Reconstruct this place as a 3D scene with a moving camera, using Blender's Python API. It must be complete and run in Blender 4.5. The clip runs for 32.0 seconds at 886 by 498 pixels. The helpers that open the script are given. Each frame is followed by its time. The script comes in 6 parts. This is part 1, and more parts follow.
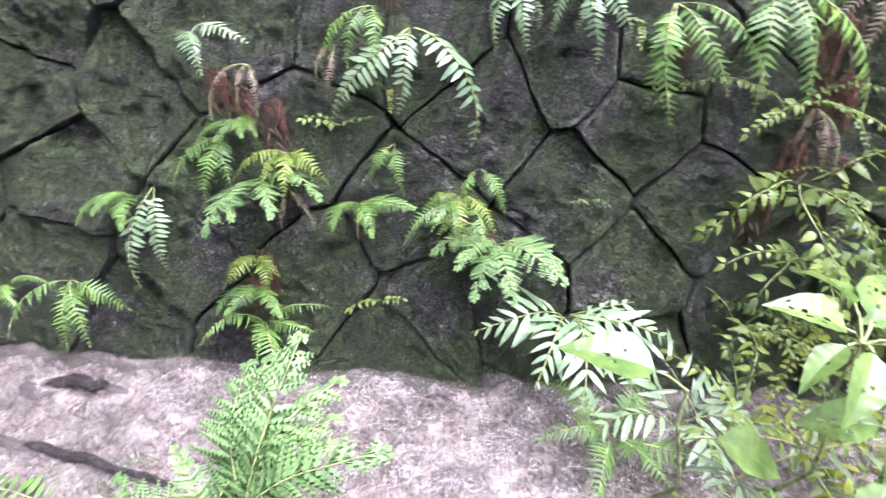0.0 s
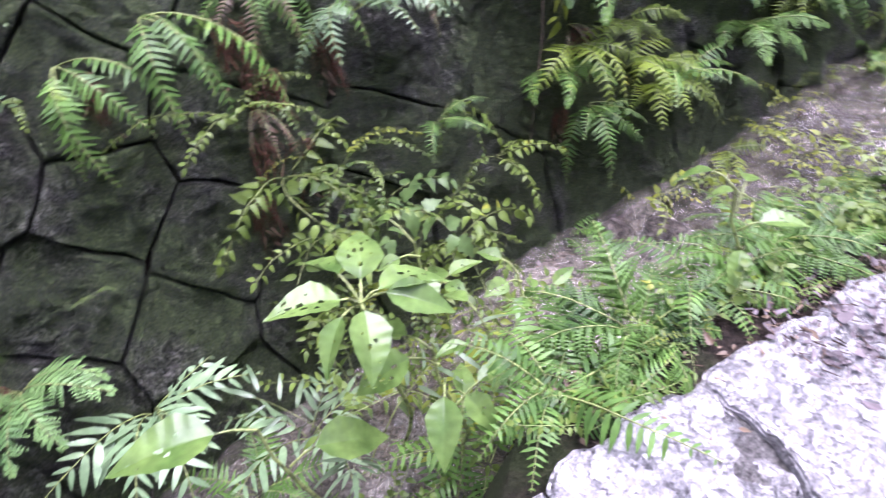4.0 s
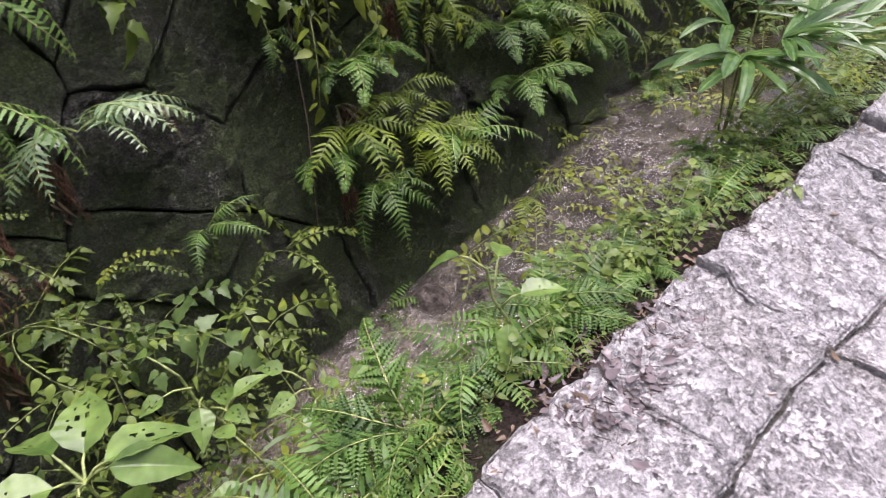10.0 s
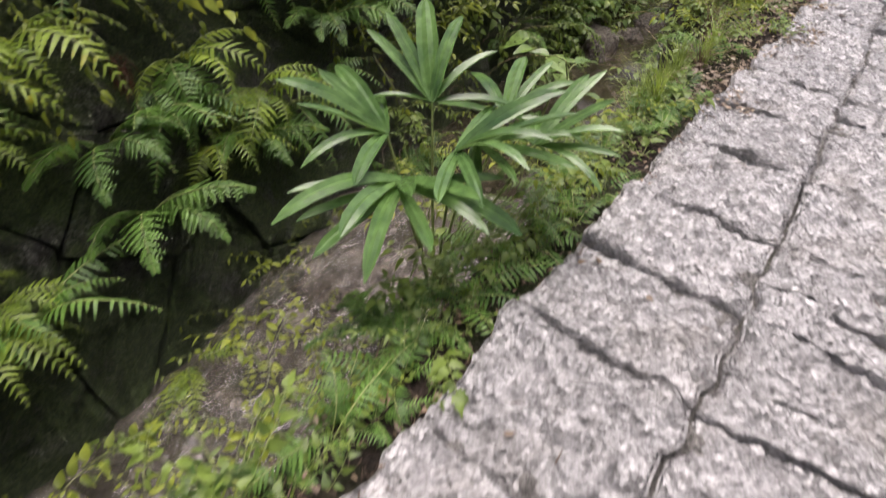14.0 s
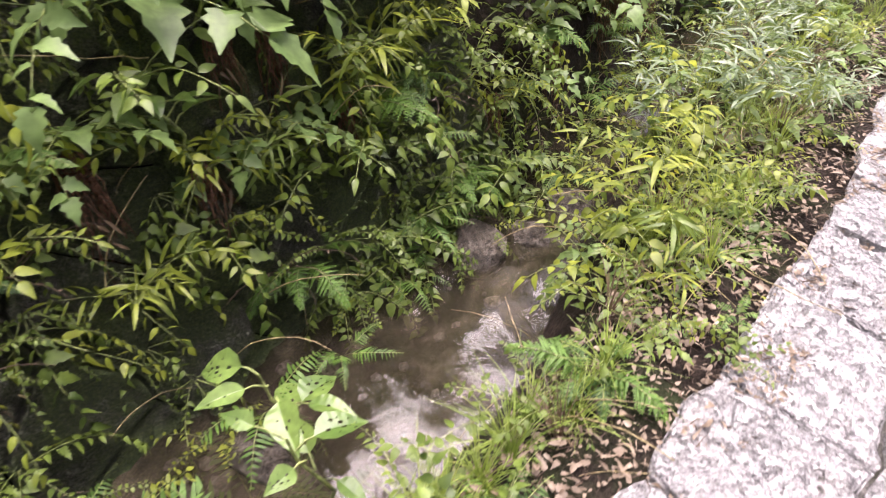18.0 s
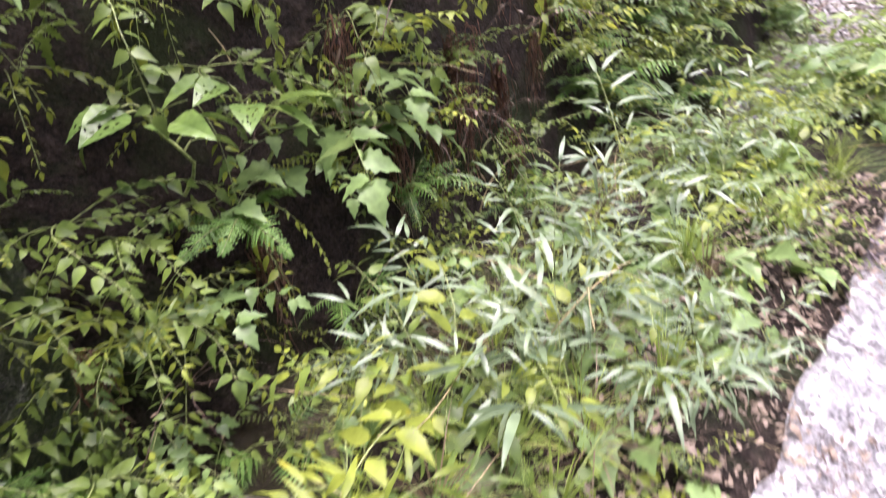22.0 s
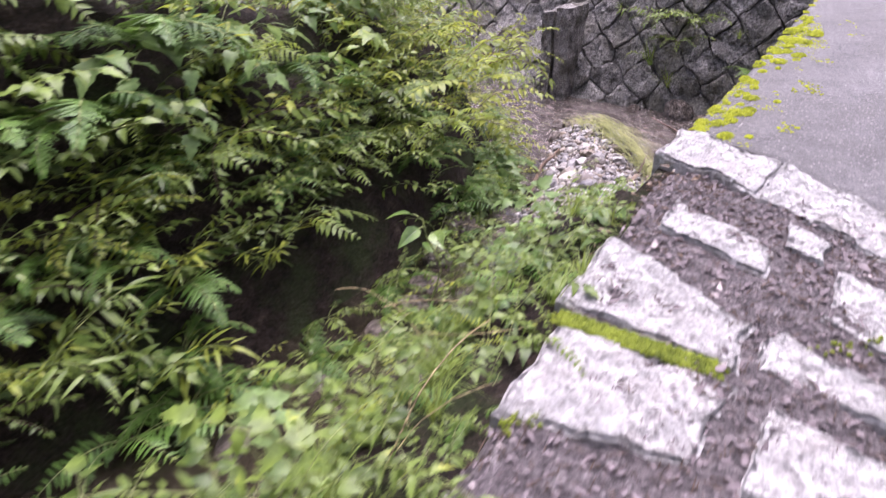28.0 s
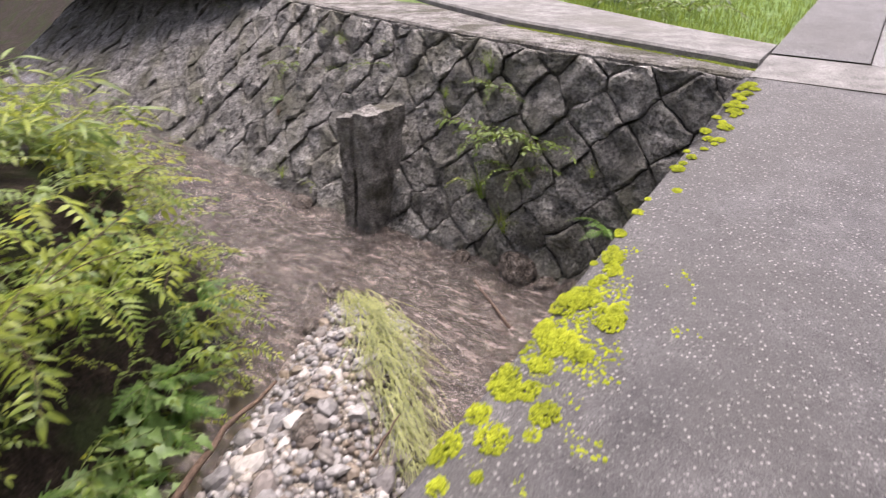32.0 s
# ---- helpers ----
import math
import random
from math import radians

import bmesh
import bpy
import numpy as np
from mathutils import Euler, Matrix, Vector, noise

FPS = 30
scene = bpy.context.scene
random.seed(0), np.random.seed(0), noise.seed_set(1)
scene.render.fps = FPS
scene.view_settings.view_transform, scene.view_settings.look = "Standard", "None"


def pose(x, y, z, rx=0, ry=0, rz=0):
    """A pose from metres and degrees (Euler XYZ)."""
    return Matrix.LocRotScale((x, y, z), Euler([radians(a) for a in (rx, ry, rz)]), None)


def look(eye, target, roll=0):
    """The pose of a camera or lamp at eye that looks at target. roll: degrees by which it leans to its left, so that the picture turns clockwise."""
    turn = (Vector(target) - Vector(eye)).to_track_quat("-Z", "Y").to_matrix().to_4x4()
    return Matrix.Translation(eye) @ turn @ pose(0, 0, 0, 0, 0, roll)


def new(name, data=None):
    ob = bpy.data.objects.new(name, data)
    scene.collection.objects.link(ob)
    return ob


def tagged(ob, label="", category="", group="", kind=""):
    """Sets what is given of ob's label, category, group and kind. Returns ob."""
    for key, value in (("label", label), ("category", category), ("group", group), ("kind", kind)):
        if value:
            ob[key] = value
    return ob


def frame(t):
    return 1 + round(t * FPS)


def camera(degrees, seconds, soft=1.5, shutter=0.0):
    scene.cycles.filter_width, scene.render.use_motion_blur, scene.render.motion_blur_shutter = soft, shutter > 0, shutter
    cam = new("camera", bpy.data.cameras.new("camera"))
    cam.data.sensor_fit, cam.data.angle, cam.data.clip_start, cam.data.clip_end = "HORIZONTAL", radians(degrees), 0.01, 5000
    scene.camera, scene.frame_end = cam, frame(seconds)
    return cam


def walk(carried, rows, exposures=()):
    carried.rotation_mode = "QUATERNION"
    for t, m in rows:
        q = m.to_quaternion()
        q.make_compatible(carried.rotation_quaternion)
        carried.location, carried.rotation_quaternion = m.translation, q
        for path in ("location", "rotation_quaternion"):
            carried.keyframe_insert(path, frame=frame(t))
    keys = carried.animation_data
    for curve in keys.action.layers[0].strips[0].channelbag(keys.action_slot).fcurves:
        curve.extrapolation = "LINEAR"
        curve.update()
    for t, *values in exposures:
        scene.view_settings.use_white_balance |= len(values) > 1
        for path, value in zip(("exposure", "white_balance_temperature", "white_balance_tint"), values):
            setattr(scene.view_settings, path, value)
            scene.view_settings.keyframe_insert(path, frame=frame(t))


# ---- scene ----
cam = camera(72.1, 32.0, soft=1.1, shutter=0.6)
PATH = [
    (0, (0.0, 0.0, 1.302), (-0.33, 1.375, -0.112), 0.0),
    (0.5, (0.064, 0.013, 1.309), (-0.156, 1.402, -0.113), -1.1),
    (1, (0.154, 0.035, 1.309), (0.04, 1.438, -0.112), -2.9),
    (1.5, (0.225, 0.043, 1.313), (0.229, 1.448, -0.11), -2.7),
    (2, (0.285, 0.046, 1.315), (0.403, 1.453, -0.102), -1.4),
    (2.5, (0.338, 0.065, 1.313), (0.542, 1.45, -0.115), 1.1),
    (3, (0.364, 0.074, 1.311), (0.674, 1.448, -0.11), 2.9),
    (3.5, (0.389, 0.066, 1.306), (0.88, 1.402, -0.098), 1.7),
    (4, (0.443, 0.052, 1.315), (1.1, 1.32, -0.085), -2.0),
    (4.5, (0.555, 0.025, 1.333), (1.291, 1.259, -0.058), -1.5),
    (6.5, (0.684, 0.045, 1.366), (1.569, 1.27, 0.055), 0.4),
    (7, (0.692, 0.038, 1.37), (1.591, 1.263, 0.07), -0.0),
    (7.5, (0.704, 0.027, 1.37), (1.636, 1.247, 0.088), -0.0),
    (8, (0.71, 0.029, 1.374), (1.665, 1.248, 0.11), 0.7),
    (8.5, (0.711, 0.036, 1.372), (1.668, 1.261, 0.114), 0.9),
    (9, (0.732, 0.029, 1.37), (1.697, 1.248, 0.111), 0.2),
    (9.5, (0.796, 0.013, 1.374), (1.802, 1.154, 0.076), -0.2),
    (10, (0.843, -0.009, 1.381), (1.836, 1.122, 0.064), -2.8),
    (10.5, (0.875, -0.038, 1.368), (1.902, 1.072, 0.058), -4.0),
    (11, (0.925, -0.071, 1.368), (2.039, 0.96, 0.066), -3.0),
    (11.5, (1.073, -0.064, 1.33), (2.259, 0.864, 0.014), -3.1),
    (12, (1.261, -0.078, 1.313), (2.463, 0.828, -0.004), -2.8),
    (12.5, (1.438, -0.087, 1.276), (2.642, 0.848, -0.02), -2.6),
    (13, (1.718, -0.151, 1.271), (2.902, 0.783, -0.042), -0.3),
    (13.5, (1.948, -0.154, 1.249), (3.141, 0.778, -0.057), -0.5),
    (14, (2.241, -0.077, 1.256), (3.457, 0.873, -0.017), -2.2),
    (14.5, (2.478, -0.042, 1.269), (3.711, 1.004, 0.092), -1.4),
    (15, (2.729, -0.092, 1.293), (3.959, 1.012, 0.168), -1.7),
    (15.5, (2.986, -0.062, 1.271), (4.281, 0.993, 0.171), -1.0),
    (18, (4.548, 0.331, 1.412), (5.713, 1.326, 0.127), -0.0),
    (18.5, (4.793, 0.281, 1.365), (5.851, 1.398, 0.087), 0.0),
    (19, (5.068, 0.269, 1.388), (6.16, 1.343, 0.102), 4.7),
    (19.5, (5.334, 0.347, 1.342), (6.444, 1.419, 0.069), 3.5),
    (20, (5.566, 0.408, 1.352), (6.641, 1.536, 0.098), 2.2),
    (20.5, (5.826, 0.335, 1.345), (6.913, 1.472, 0.109), 5.6),
    (21, (6.086, 0.358, 1.309), (7.238, 1.432, 0.075), 3.7),
    (21.5, (6.364, 0.41, 1.282), (7.566, 1.463, 0.078), 0.6),
    (22, (6.66, 0.391, 1.246), (7.81, 1.54, 0.082), -1.4),
    (22.5, (6.913, 0.36, 1.293), (8.01, 1.74, 0.348), -1.5),
    (23, (7.208, 0.341, 1.257), (8.398, 1.68, 0.366), -3.4),
    (23.5, (7.412, 0.342, 1.269), (8.693, 1.567, 0.341), -3.5),
    (24, (7.724, 0.301, 1.259), (9.053, 1.488, 0.352), -2.8),
    (24.5, (7.994, 0.26, 1.227), (9.343, 1.432, 0.329), -0.7),
    (26.5, (9.197, 0.14, 1.228), (10.581, 1.299, 0.367), -1.0),
    (27, (9.637, 0.158, 1.235), (11.082, 1.179, 0.302), -0.9),
    (27.5, (10.019, 0.163, 1.252), (11.453, 1.127, 0.245), -0.1),
    (28, (10.452, 0.1, 1.321), (11.821, 1.165, 0.325), -1.7),
    (28.5, (10.844, 0.114, 1.339), (12.242, 1.162, 0.367), -2.0),
    (29, (11.243, 0.133, 1.397), (12.719, 1.08, 0.436), -2.9),
    (29.5, (11.697, 0.101, 1.436), (13.121, 1.107, 0.457), 0.9),
    (30, (12.042, 0.136, 1.485), (13.443, 1.237, 0.577), -1.2),
    (30.5, (12.472, 0.205, 1.508), (13.903, 1.223, 0.551), -3.4),
    (31, (12.749, 0.219, 1.538), (14.206, 1.19, 0.571), 0.4),
    (31.5, (13.147, 0.189, 1.6), (14.588, 1.205, 0.656), 2.6),
    (32, (13.512, 0.216, 1.604), (14.966, 1.202, 0.648), 0.6),
]
EXPOSURES = [(0, 2.06, 5500, 35), (2, 1.65, 5700, 38), (4, 1.48, 5500, 36), (7, 1.03, 5900, 32), (11, 0.61, 6200, 26), (12, 0.45, 6200, 23), (14, 0.53, 6600, 19), (15, 0.75, 6500, 23), (18, 1.37, 6600, 28), (21, 1.53, 6350, 32), (22.2, 1.55, 6050, 33), (24, 1.87, 5650, 44), (27, 1.25, 5950, 35), (29, 1.05, 6150, 33), (30.5, 1.01, 6450, 27), (32, 0.93, 6550, 23)]
walk(cam, [(t, look(eye, target, roll)) for t, eye, target, roll in PATH], EXPOSURES)

# ---- world and sun: bright overcast day, the brightest sky ahead and to the open side ----
SUN_ELEVATION, SUN_AZIMUTH = radians(74), radians(22)   # azimuth from +x towards +y
world = bpy.data.worlds.new("sky")
scene.world = world
world.use_nodes = True
wn = world.node_tree.nodes
sky = wn.new("ShaderNodeTexSky")
sky.sky_type = "NISHITA"
sky.sun_disc = False
sky.sun_elevation = SUN_ELEVATION
sky.sun_rotation = radians(90) - SUN_AZIMUTH
sky.air_density, sky.dust_density, sky.ozone_density = 1.0, 6.0, 1.0
wn["Background"].inputs["Strength"].default_value = 0.13
haze = wn.new("ShaderNodeHueSaturation")
haze.inputs["Saturation"].default_value = 0.5
world.node_tree.links.new(sky.outputs["Color"], haze.inputs["Color"])
world.node_tree.links.new(haze.outputs["Color"], wn["Background"].inputs["Color"])
sun = new("sun", bpy.data.lights.new("sun", "SUN"))
sun.data.energy, sun.data.angle, sun.data.color = 2.9, radians(50), (1.0, 0.96, 0.89)
sun.matrix_world = look((math.cos(SUN_AZIMUTH) * 30, math.sin(SUN_AZIMUTH) * 30, math.tan(SUN_ELEVATION) * 30), (0, 0, 0))

rng = random.Random(7)


# ---- materials ----
def ramp(nodes, stops):
    r = nodes.new("ShaderNodeValToRGB")
    els = r.color_ramp.elements
    while len(els) < len(stops):
        els.new(0.5)
    for el, (pos, col) in zip(els, stops):
        el.position, el.color = pos, (*col, 1)
    return r


def surface(name, stops, scale=6.0, rough=(0.6, 0.9), bump=0.4, bump_scale=40.0, patch=None, patch_scale=2.0, patch_range=(0.48, 0.62),
            per_piece=0.0, metal=0.0, bump_distance=0.01, specular=0.5, speckle=0.0, chisel=0.0, grainy=0.75, facet=0.9, lumps=0.0, coat=0.0, crisp_range=(0.34, 0.66)):
    """Rock, soil, concrete and bark: two scales of colour, an optional second growth (moss, dirt) in patches, bump at two scales."""
    m = bpy.data.materials.new(name)
    m.use_nodes = True
    nt, nodes = m.node_tree, m.node_tree.nodes
    link = nt.links.new
    p = nodes["Principled BSDF"]
    p.inputs["Metallic"].default_value = metal
    p.inputs["Specular IOR Level"].default_value = specular
    co = nodes.new("ShaderNodeTexCoord")
    geo = nodes.new("ShaderNodeNewGeometry")
    pos = geo.outputs["Position"]
    n1 = nodes.new("ShaderNodeTexNoise")
    n1.inputs["Scale"].default_value, n1.inputs["Detail"].default_value, n1.inputs["Roughness"].default_value = scale, 8, 0.65
    link(pos, n1.inputs["Vector"])
    r = ramp(nodes, stops)
    link(n1.outputs["Fac"], r.inputs["Fac"])
    colour = r.outputs["Color"]
    fine = nodes.new("ShaderNodeTexNoise")
    fine.inputs["Scale"].default_value, fine.inputs["Detail"].default_value, fine.inputs["Roughness"].default_value = bump_scale, 6, 0.7
    link(pos, fine.inputs["Vector"])
    grain = nodes.new("ShaderNodeMix")
    grain.data_type, grain.blend_type = "RGBA", "OVERLAY"
    grain.inputs["Factor"].default_value = grainy
    crisp = nodes.new("ShaderNodeMapRange")
    crisp.inputs["From Min"].default_value, crisp.inputs["From Max"].default_value = crisp_range
    link(fine.outputs["Fac"], crisp.inputs["Value"])
    link(colour, grain.inputs["A"]), link(crisp.outputs["Result"], grain.inputs["B"])
    colour = grain.outputs["Result"]
    big = nodes.new("ShaderNodeTexNoise")
    big.inputs["Scale"].default_value, big.inputs["Detail"].default_value = patch_scale, 9
    big.inputs["Roughness"].default_value = 0.62
    link(pos, big.inputs["Vector"])
    mask = nodes.new("ShaderNodeMapRange")
    mask.inputs["From Min"].default_value, mask.inputs["From Max"].default_value = patch_range
    link(big.outputs["Fac"], mask.inputs["Value"])
    if patch:
        r2 = ramp(nodes, patch)
        link(fine.outputs["Fac"], r2.inputs["Fac"])
        mix = nodes.new("ShaderNodeMix")
        mix.data_type = "RGBA"
        link(mask.outputs["Result"], mix.inputs["Factor"])
        link(colour, mix.inputs["A"]), link(r2.outputs["Color"], mix.inputs["B"])
        colour = mix.outputs["Result"]
    if speckle:
        vor = nodes.new("ShaderNodeTexVoronoi")
        vor.inputs["Scale"].default_value = speckle
        link(pos, vor.inputs["Vector"])
        chips = nodes.new("ShaderNodeMapRange")
        chips.inputs["From Min"].default_value, chips.inputs["From Max"].default_value = 0.16, 0.30
        chips.inputs["To Min"].default_value, chips.inputs["To Max"].default_value = 1.0, 0.0
        link(vor.outputs["Distance"], chips.inputs["Value"])
        pick = nodes.new("ShaderNodeMath")
        pick.operation = "MULTIPLY"
        link(chips.outputs["Result"], pick.inputs[0]), link(vor.outputs["Color"], pick.inputs[1])
        mixc = nodes.new("ShaderNodeMix")
        mixc.data_type = "RGBA"
        mixc.inputs["B"].default_value = (0.42, 0.40, 0.38, 1)
        link(pick.outputs[0], mixc.inputs["Factor"]), link(colour, mixc.inputs["A"])
        colour = mixc.outputs["Result"]
    if per_piece:
        info = nodes.new("ShaderNodeObjectInfo")
        value = nodes.new("ShaderNodeMapRange")
        value.inputs["To Min"].default_value, value.inputs["To Max"].default_value = 1 - per_piece, 1 + per_piece
        link(info.outputs["Random"], value.inputs["Value"])
        hsv = nodes.new("ShaderNodeHueSaturation")
        link(value.outputs["Result"], hsv.inputs["Value"]), link(colour, hsv.inputs["Color"])
        colour = hsv.outputs["Color"]
    link(colour, p.inputs["Base Color"])
    rr = nodes.new("ShaderNodeMapRange")
    rr.inputs["From Min"].default_value, rr.inputs["From Max"].default_value = 0.3, 0.7
    rr.inputs["To Min"].default_value, rr.inputs["To Max"].default_value = rough
    link(big.outputs["Fac"], rr.inputs["Value"]), link(rr.outputs["Result"], p.inputs["Roughness"])
    b1 = nodes.new("ShaderNodeBump")
    b1.inputs["Strength"].default_value, b1.inputs["Distance"].default_value = bump, bump_distance
    link(fine.outputs["Fac"], b1.inputs["Height"])
    b2 = nodes.new("ShaderNodeBump")
    b2.inputs["Strength"].default_value, b2.inputs["Distance"].default_value = lumps or min(1.0, bump * 1.2), bump_distance * 4
    link(n1.outputs["Fac"], b2.inputs["Height"]), link(b1.outputs["Normal"], b2.inputs["Normal"])
    normal = b2.outputs["Normal"]
    if chisel:
        warp = nodes.new("ShaderNodeMix")
        warp.data_type, warp.blend_type = "RGBA", "LINEAR_LIGHT"
        warp.inputs["Factor"].default_value = 0.12
        link(pos, warp.inputs["A"]), link(n1.outputs["Color"], warp.inputs["B"])
        facets = nodes.new("ShaderNodeTexVoronoi")
        facets.inputs["Scale"].default_value = chisel
        link(warp.outputs["Result"], facets.inputs["Vector"])
        b3 = nodes.new("ShaderNodeBump")
        b3.inputs["Strength"].default_value, b3.inputs["Distance"].default_value = facet, 0.35 / chisel
        link(facets.outputs["Distance"], b3.inputs["Height"]), link(normal, b3.inputs["Normal"])
        normal = b3.outputs["Normal"]
    link(normal, p.inputs["Normal"])
    if coat:
        p.inputs["Coat Weight"].default_value, p.inputs["Coat Roughness"].default_value = coat, 0.1
        link(normal, p.inputs["Coat Normal"])
    return m


def leaf_material(name, dark, light, rough=0.4, through_light=0.35, yellow=None, specular=0.5, yellow_share=0.12):
    m = bpy.data.materials.new(name)
    m.use_nodes = True
    nt, nodes = m.node_tree, m.node_tree.nodes
    link = nt.links.new
    p = nodes["Principled BSDF"]
    info, geo = nodes.new("ShaderNodeObjectInfo"), nodes.new("ShaderNodeNewGeometry")
    spots = nodes.new("ShaderNodeTexNoise")
    spots.inputs["Scale"].default_value, spots.inputs["Detail"].default_value = 11, 2
    link(geo.outputs["Position"], spots.inputs["Vector"])
    spread = nodes.new("ShaderNodeMapRange")
    spread.inputs["From Min"].default_value, spread.inputs["From Max"].default_value = 0.3, 0.7
    spread.inputs["To Min"].default_value, spread.inputs["To Max"].default_value = 0.0, 0.6
    link(spots.outputs["Fac"], spread.inputs["Value"])
    half = nodes.new("ShaderNodeMath")
    half.operation = "MULTIPLY_ADD"
    half.inputs[1].default_value = 0.4
    pick = nodes.new("ShaderNodeMath")
    pick.operation = "ADD"
    link(info.outputs["Random"], pick.inputs[0]), link(geo.outputs["Random Per Island"], pick.inputs[1])
    part_of = nodes.new("ShaderNodeMath")
    part_of.operation = "FRACT"
    link(pick.outputs[0], part_of.inputs[0])
    link(part_of.outputs[0], half.inputs[0]), link(spread.outputs["Result"], half.inputs[2])
    stops = [(0.0, dark), (0.75, light)]
    if yellow:
        stops = [(0.0, dark), (1.0 - yellow_share * 2.2, light), (1.0 - yellow_share, light), (1.0, yellow)]
    r = ramp(nodes, stops)
    link(half.outputs[0], r.inputs["Fac"])
    n = nodes.new("ShaderNodeTexNoise")
    n.inputs["Scale"].default_value, n.inputs["Detail"].default_value = 35, 5
    link(geo.outputs["Position"], n.inputs["Vector"])
    mix = nodes.new("ShaderNodeMix")
    mix.data_type, mix.blend_type = "RGBA", "OVERLAY"
    mix.inputs["Factor"].default_value = 0.5
    link(r.outputs["Color"], mix.inputs["A"]), link(n.outputs["Fac"], mix.inputs["B"])
    colour = mix.outputs["Result"]
    link(colour, p.inputs["Base Color"])
    p.inputs["Roughness"].default_value = rough
    p.inputs["Specular IOR Level"].default_value = specular
    b = nodes.new("ShaderNodeBump")
    b.inputs["Strength"].default_value, b.inputs["Distance"].default_value = 0.4, 0.004
    link(n.outputs["Fac"], b.inputs["Height"]), link(b.outputs["Normal"], p.inputs["Normal"])
    t = nodes.new("ShaderNodeBsdfTranslucent")
    hsv = nodes.new("ShaderNodeHueSaturation")
    hsv.inputs["Hue"].default_value, hsv.inputs["Saturation"].default_value, hsv.inputs["Value"].default_value = 0.485, 1.0, 1.4
    link(colour, hsv.inputs["Color"]), link(hsv.outputs["Color"], t.inputs["Color"])
    sh = nodes.new("ShaderNodeMixShader")
    sh.inputs["Fac"].default_value = through_light
    link(p.outputs["BSDF"], sh.inputs[1]), link(t.outputs["BSDF"], sh.inputs[2])
    link(sh.outputs["Shader"], nodes["Material Output"].inputs["Surface"])
    return m


def water_material(name, tint, clear=0.8, wave=14.0, strength=0.5, rough=0.06, stretch=(1.0, 1.0)):
    m = bpy.data.materials.new(name)
    m.use_nodes = True
    nt, nodes = m.node_tree, m.node_tree.nodes
    link = nt.links.new
    p = nodes["Principled BSDF"]
    p.inputs["Roughness"].default_value, p.inputs["IOR"].default_value = rough, 1.33
    p.inputs["Specular IOR Level"].default_value = 0.4
    geo, mp = nodes.new("ShaderNodeNewGeometry"), nodes.new("ShaderNodeMapping")
    mp.inputs["Scale"].default_value = (stretch[0], stretch[1], 1)
    link(geo.outputs["Position"], mp.inputs["Vector"])
    n = nodes.new("ShaderNodeTexNoise")
    n.inputs["Scale"].default_value, n.inputs["Detail"].default_value, n.inputs["Distortion"].default_value = wave, 4, 1.2
    link(mp.outputs["Vector"], n.inputs["Vector"])
    b = nodes.new("ShaderNodeBump")
    b.inputs["Strength"].default_value, b.inputs["Distance"].default_value = strength, 0.08
    link(n.outputs["Fac"], b.inputs["Height"]), link(b.outputs["Normal"], p.inputs["Normal"])
    # foam and turbid lanes, with the waves' light and shade put into the colour
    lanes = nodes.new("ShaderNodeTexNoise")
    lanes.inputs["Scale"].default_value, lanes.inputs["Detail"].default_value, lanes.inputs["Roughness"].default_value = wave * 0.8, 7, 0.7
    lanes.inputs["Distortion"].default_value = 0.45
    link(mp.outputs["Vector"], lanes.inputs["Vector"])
    froth_and_wave_shade = ramp(nodes, [(0.38, tuple(0.6 * c for c in tint)), (0.52, tint), (0.66, tuple(min(0.75, 2.6 * c) for c in tint))])
    link(lanes.outputs["Fac"], froth_and_wave_shade.inputs["Fac"]), link(froth_and_wave_shade.outputs["Color"], p.inputs["Base Color"])
    tr = nodes.new("ShaderNodeBsdfTransparent")
    tr.inputs["Color"].default_value = (0.93, 0.9, 0.84, 1)
    sh = nodes.new("ShaderNodeMixShader")
    sh.inputs["Fac"].default_value = clear
    link(p.outputs["BSDF"], sh.inputs[1]), link(tr.outputs["BSDF"], sh.inputs[2])
    gloss, facing = nodes.new("ShaderNodeBsdfGlossy"), nodes.new("ShaderNodeFresnel")
    gloss.inputs["Roughness"].default_value, facing.inputs["IOR"].default_value = rough, 1.33
    link(b.outputs["Normal"], gloss.inputs["Normal"]), link(b.outputs["Normal"], facing.inputs["Normal"])
    top = nodes.new("ShaderNodeMixShader")
    link(facing.outputs["Fac"], top.inputs["Fac"]), link(sh.outputs["Shader"], top.inputs[1]), link(gloss.outputs["BSDF"], top.inputs[2])
    link(top.outputs["Shader"], nodes["Material Output"].inputs["Surface"])
    return m


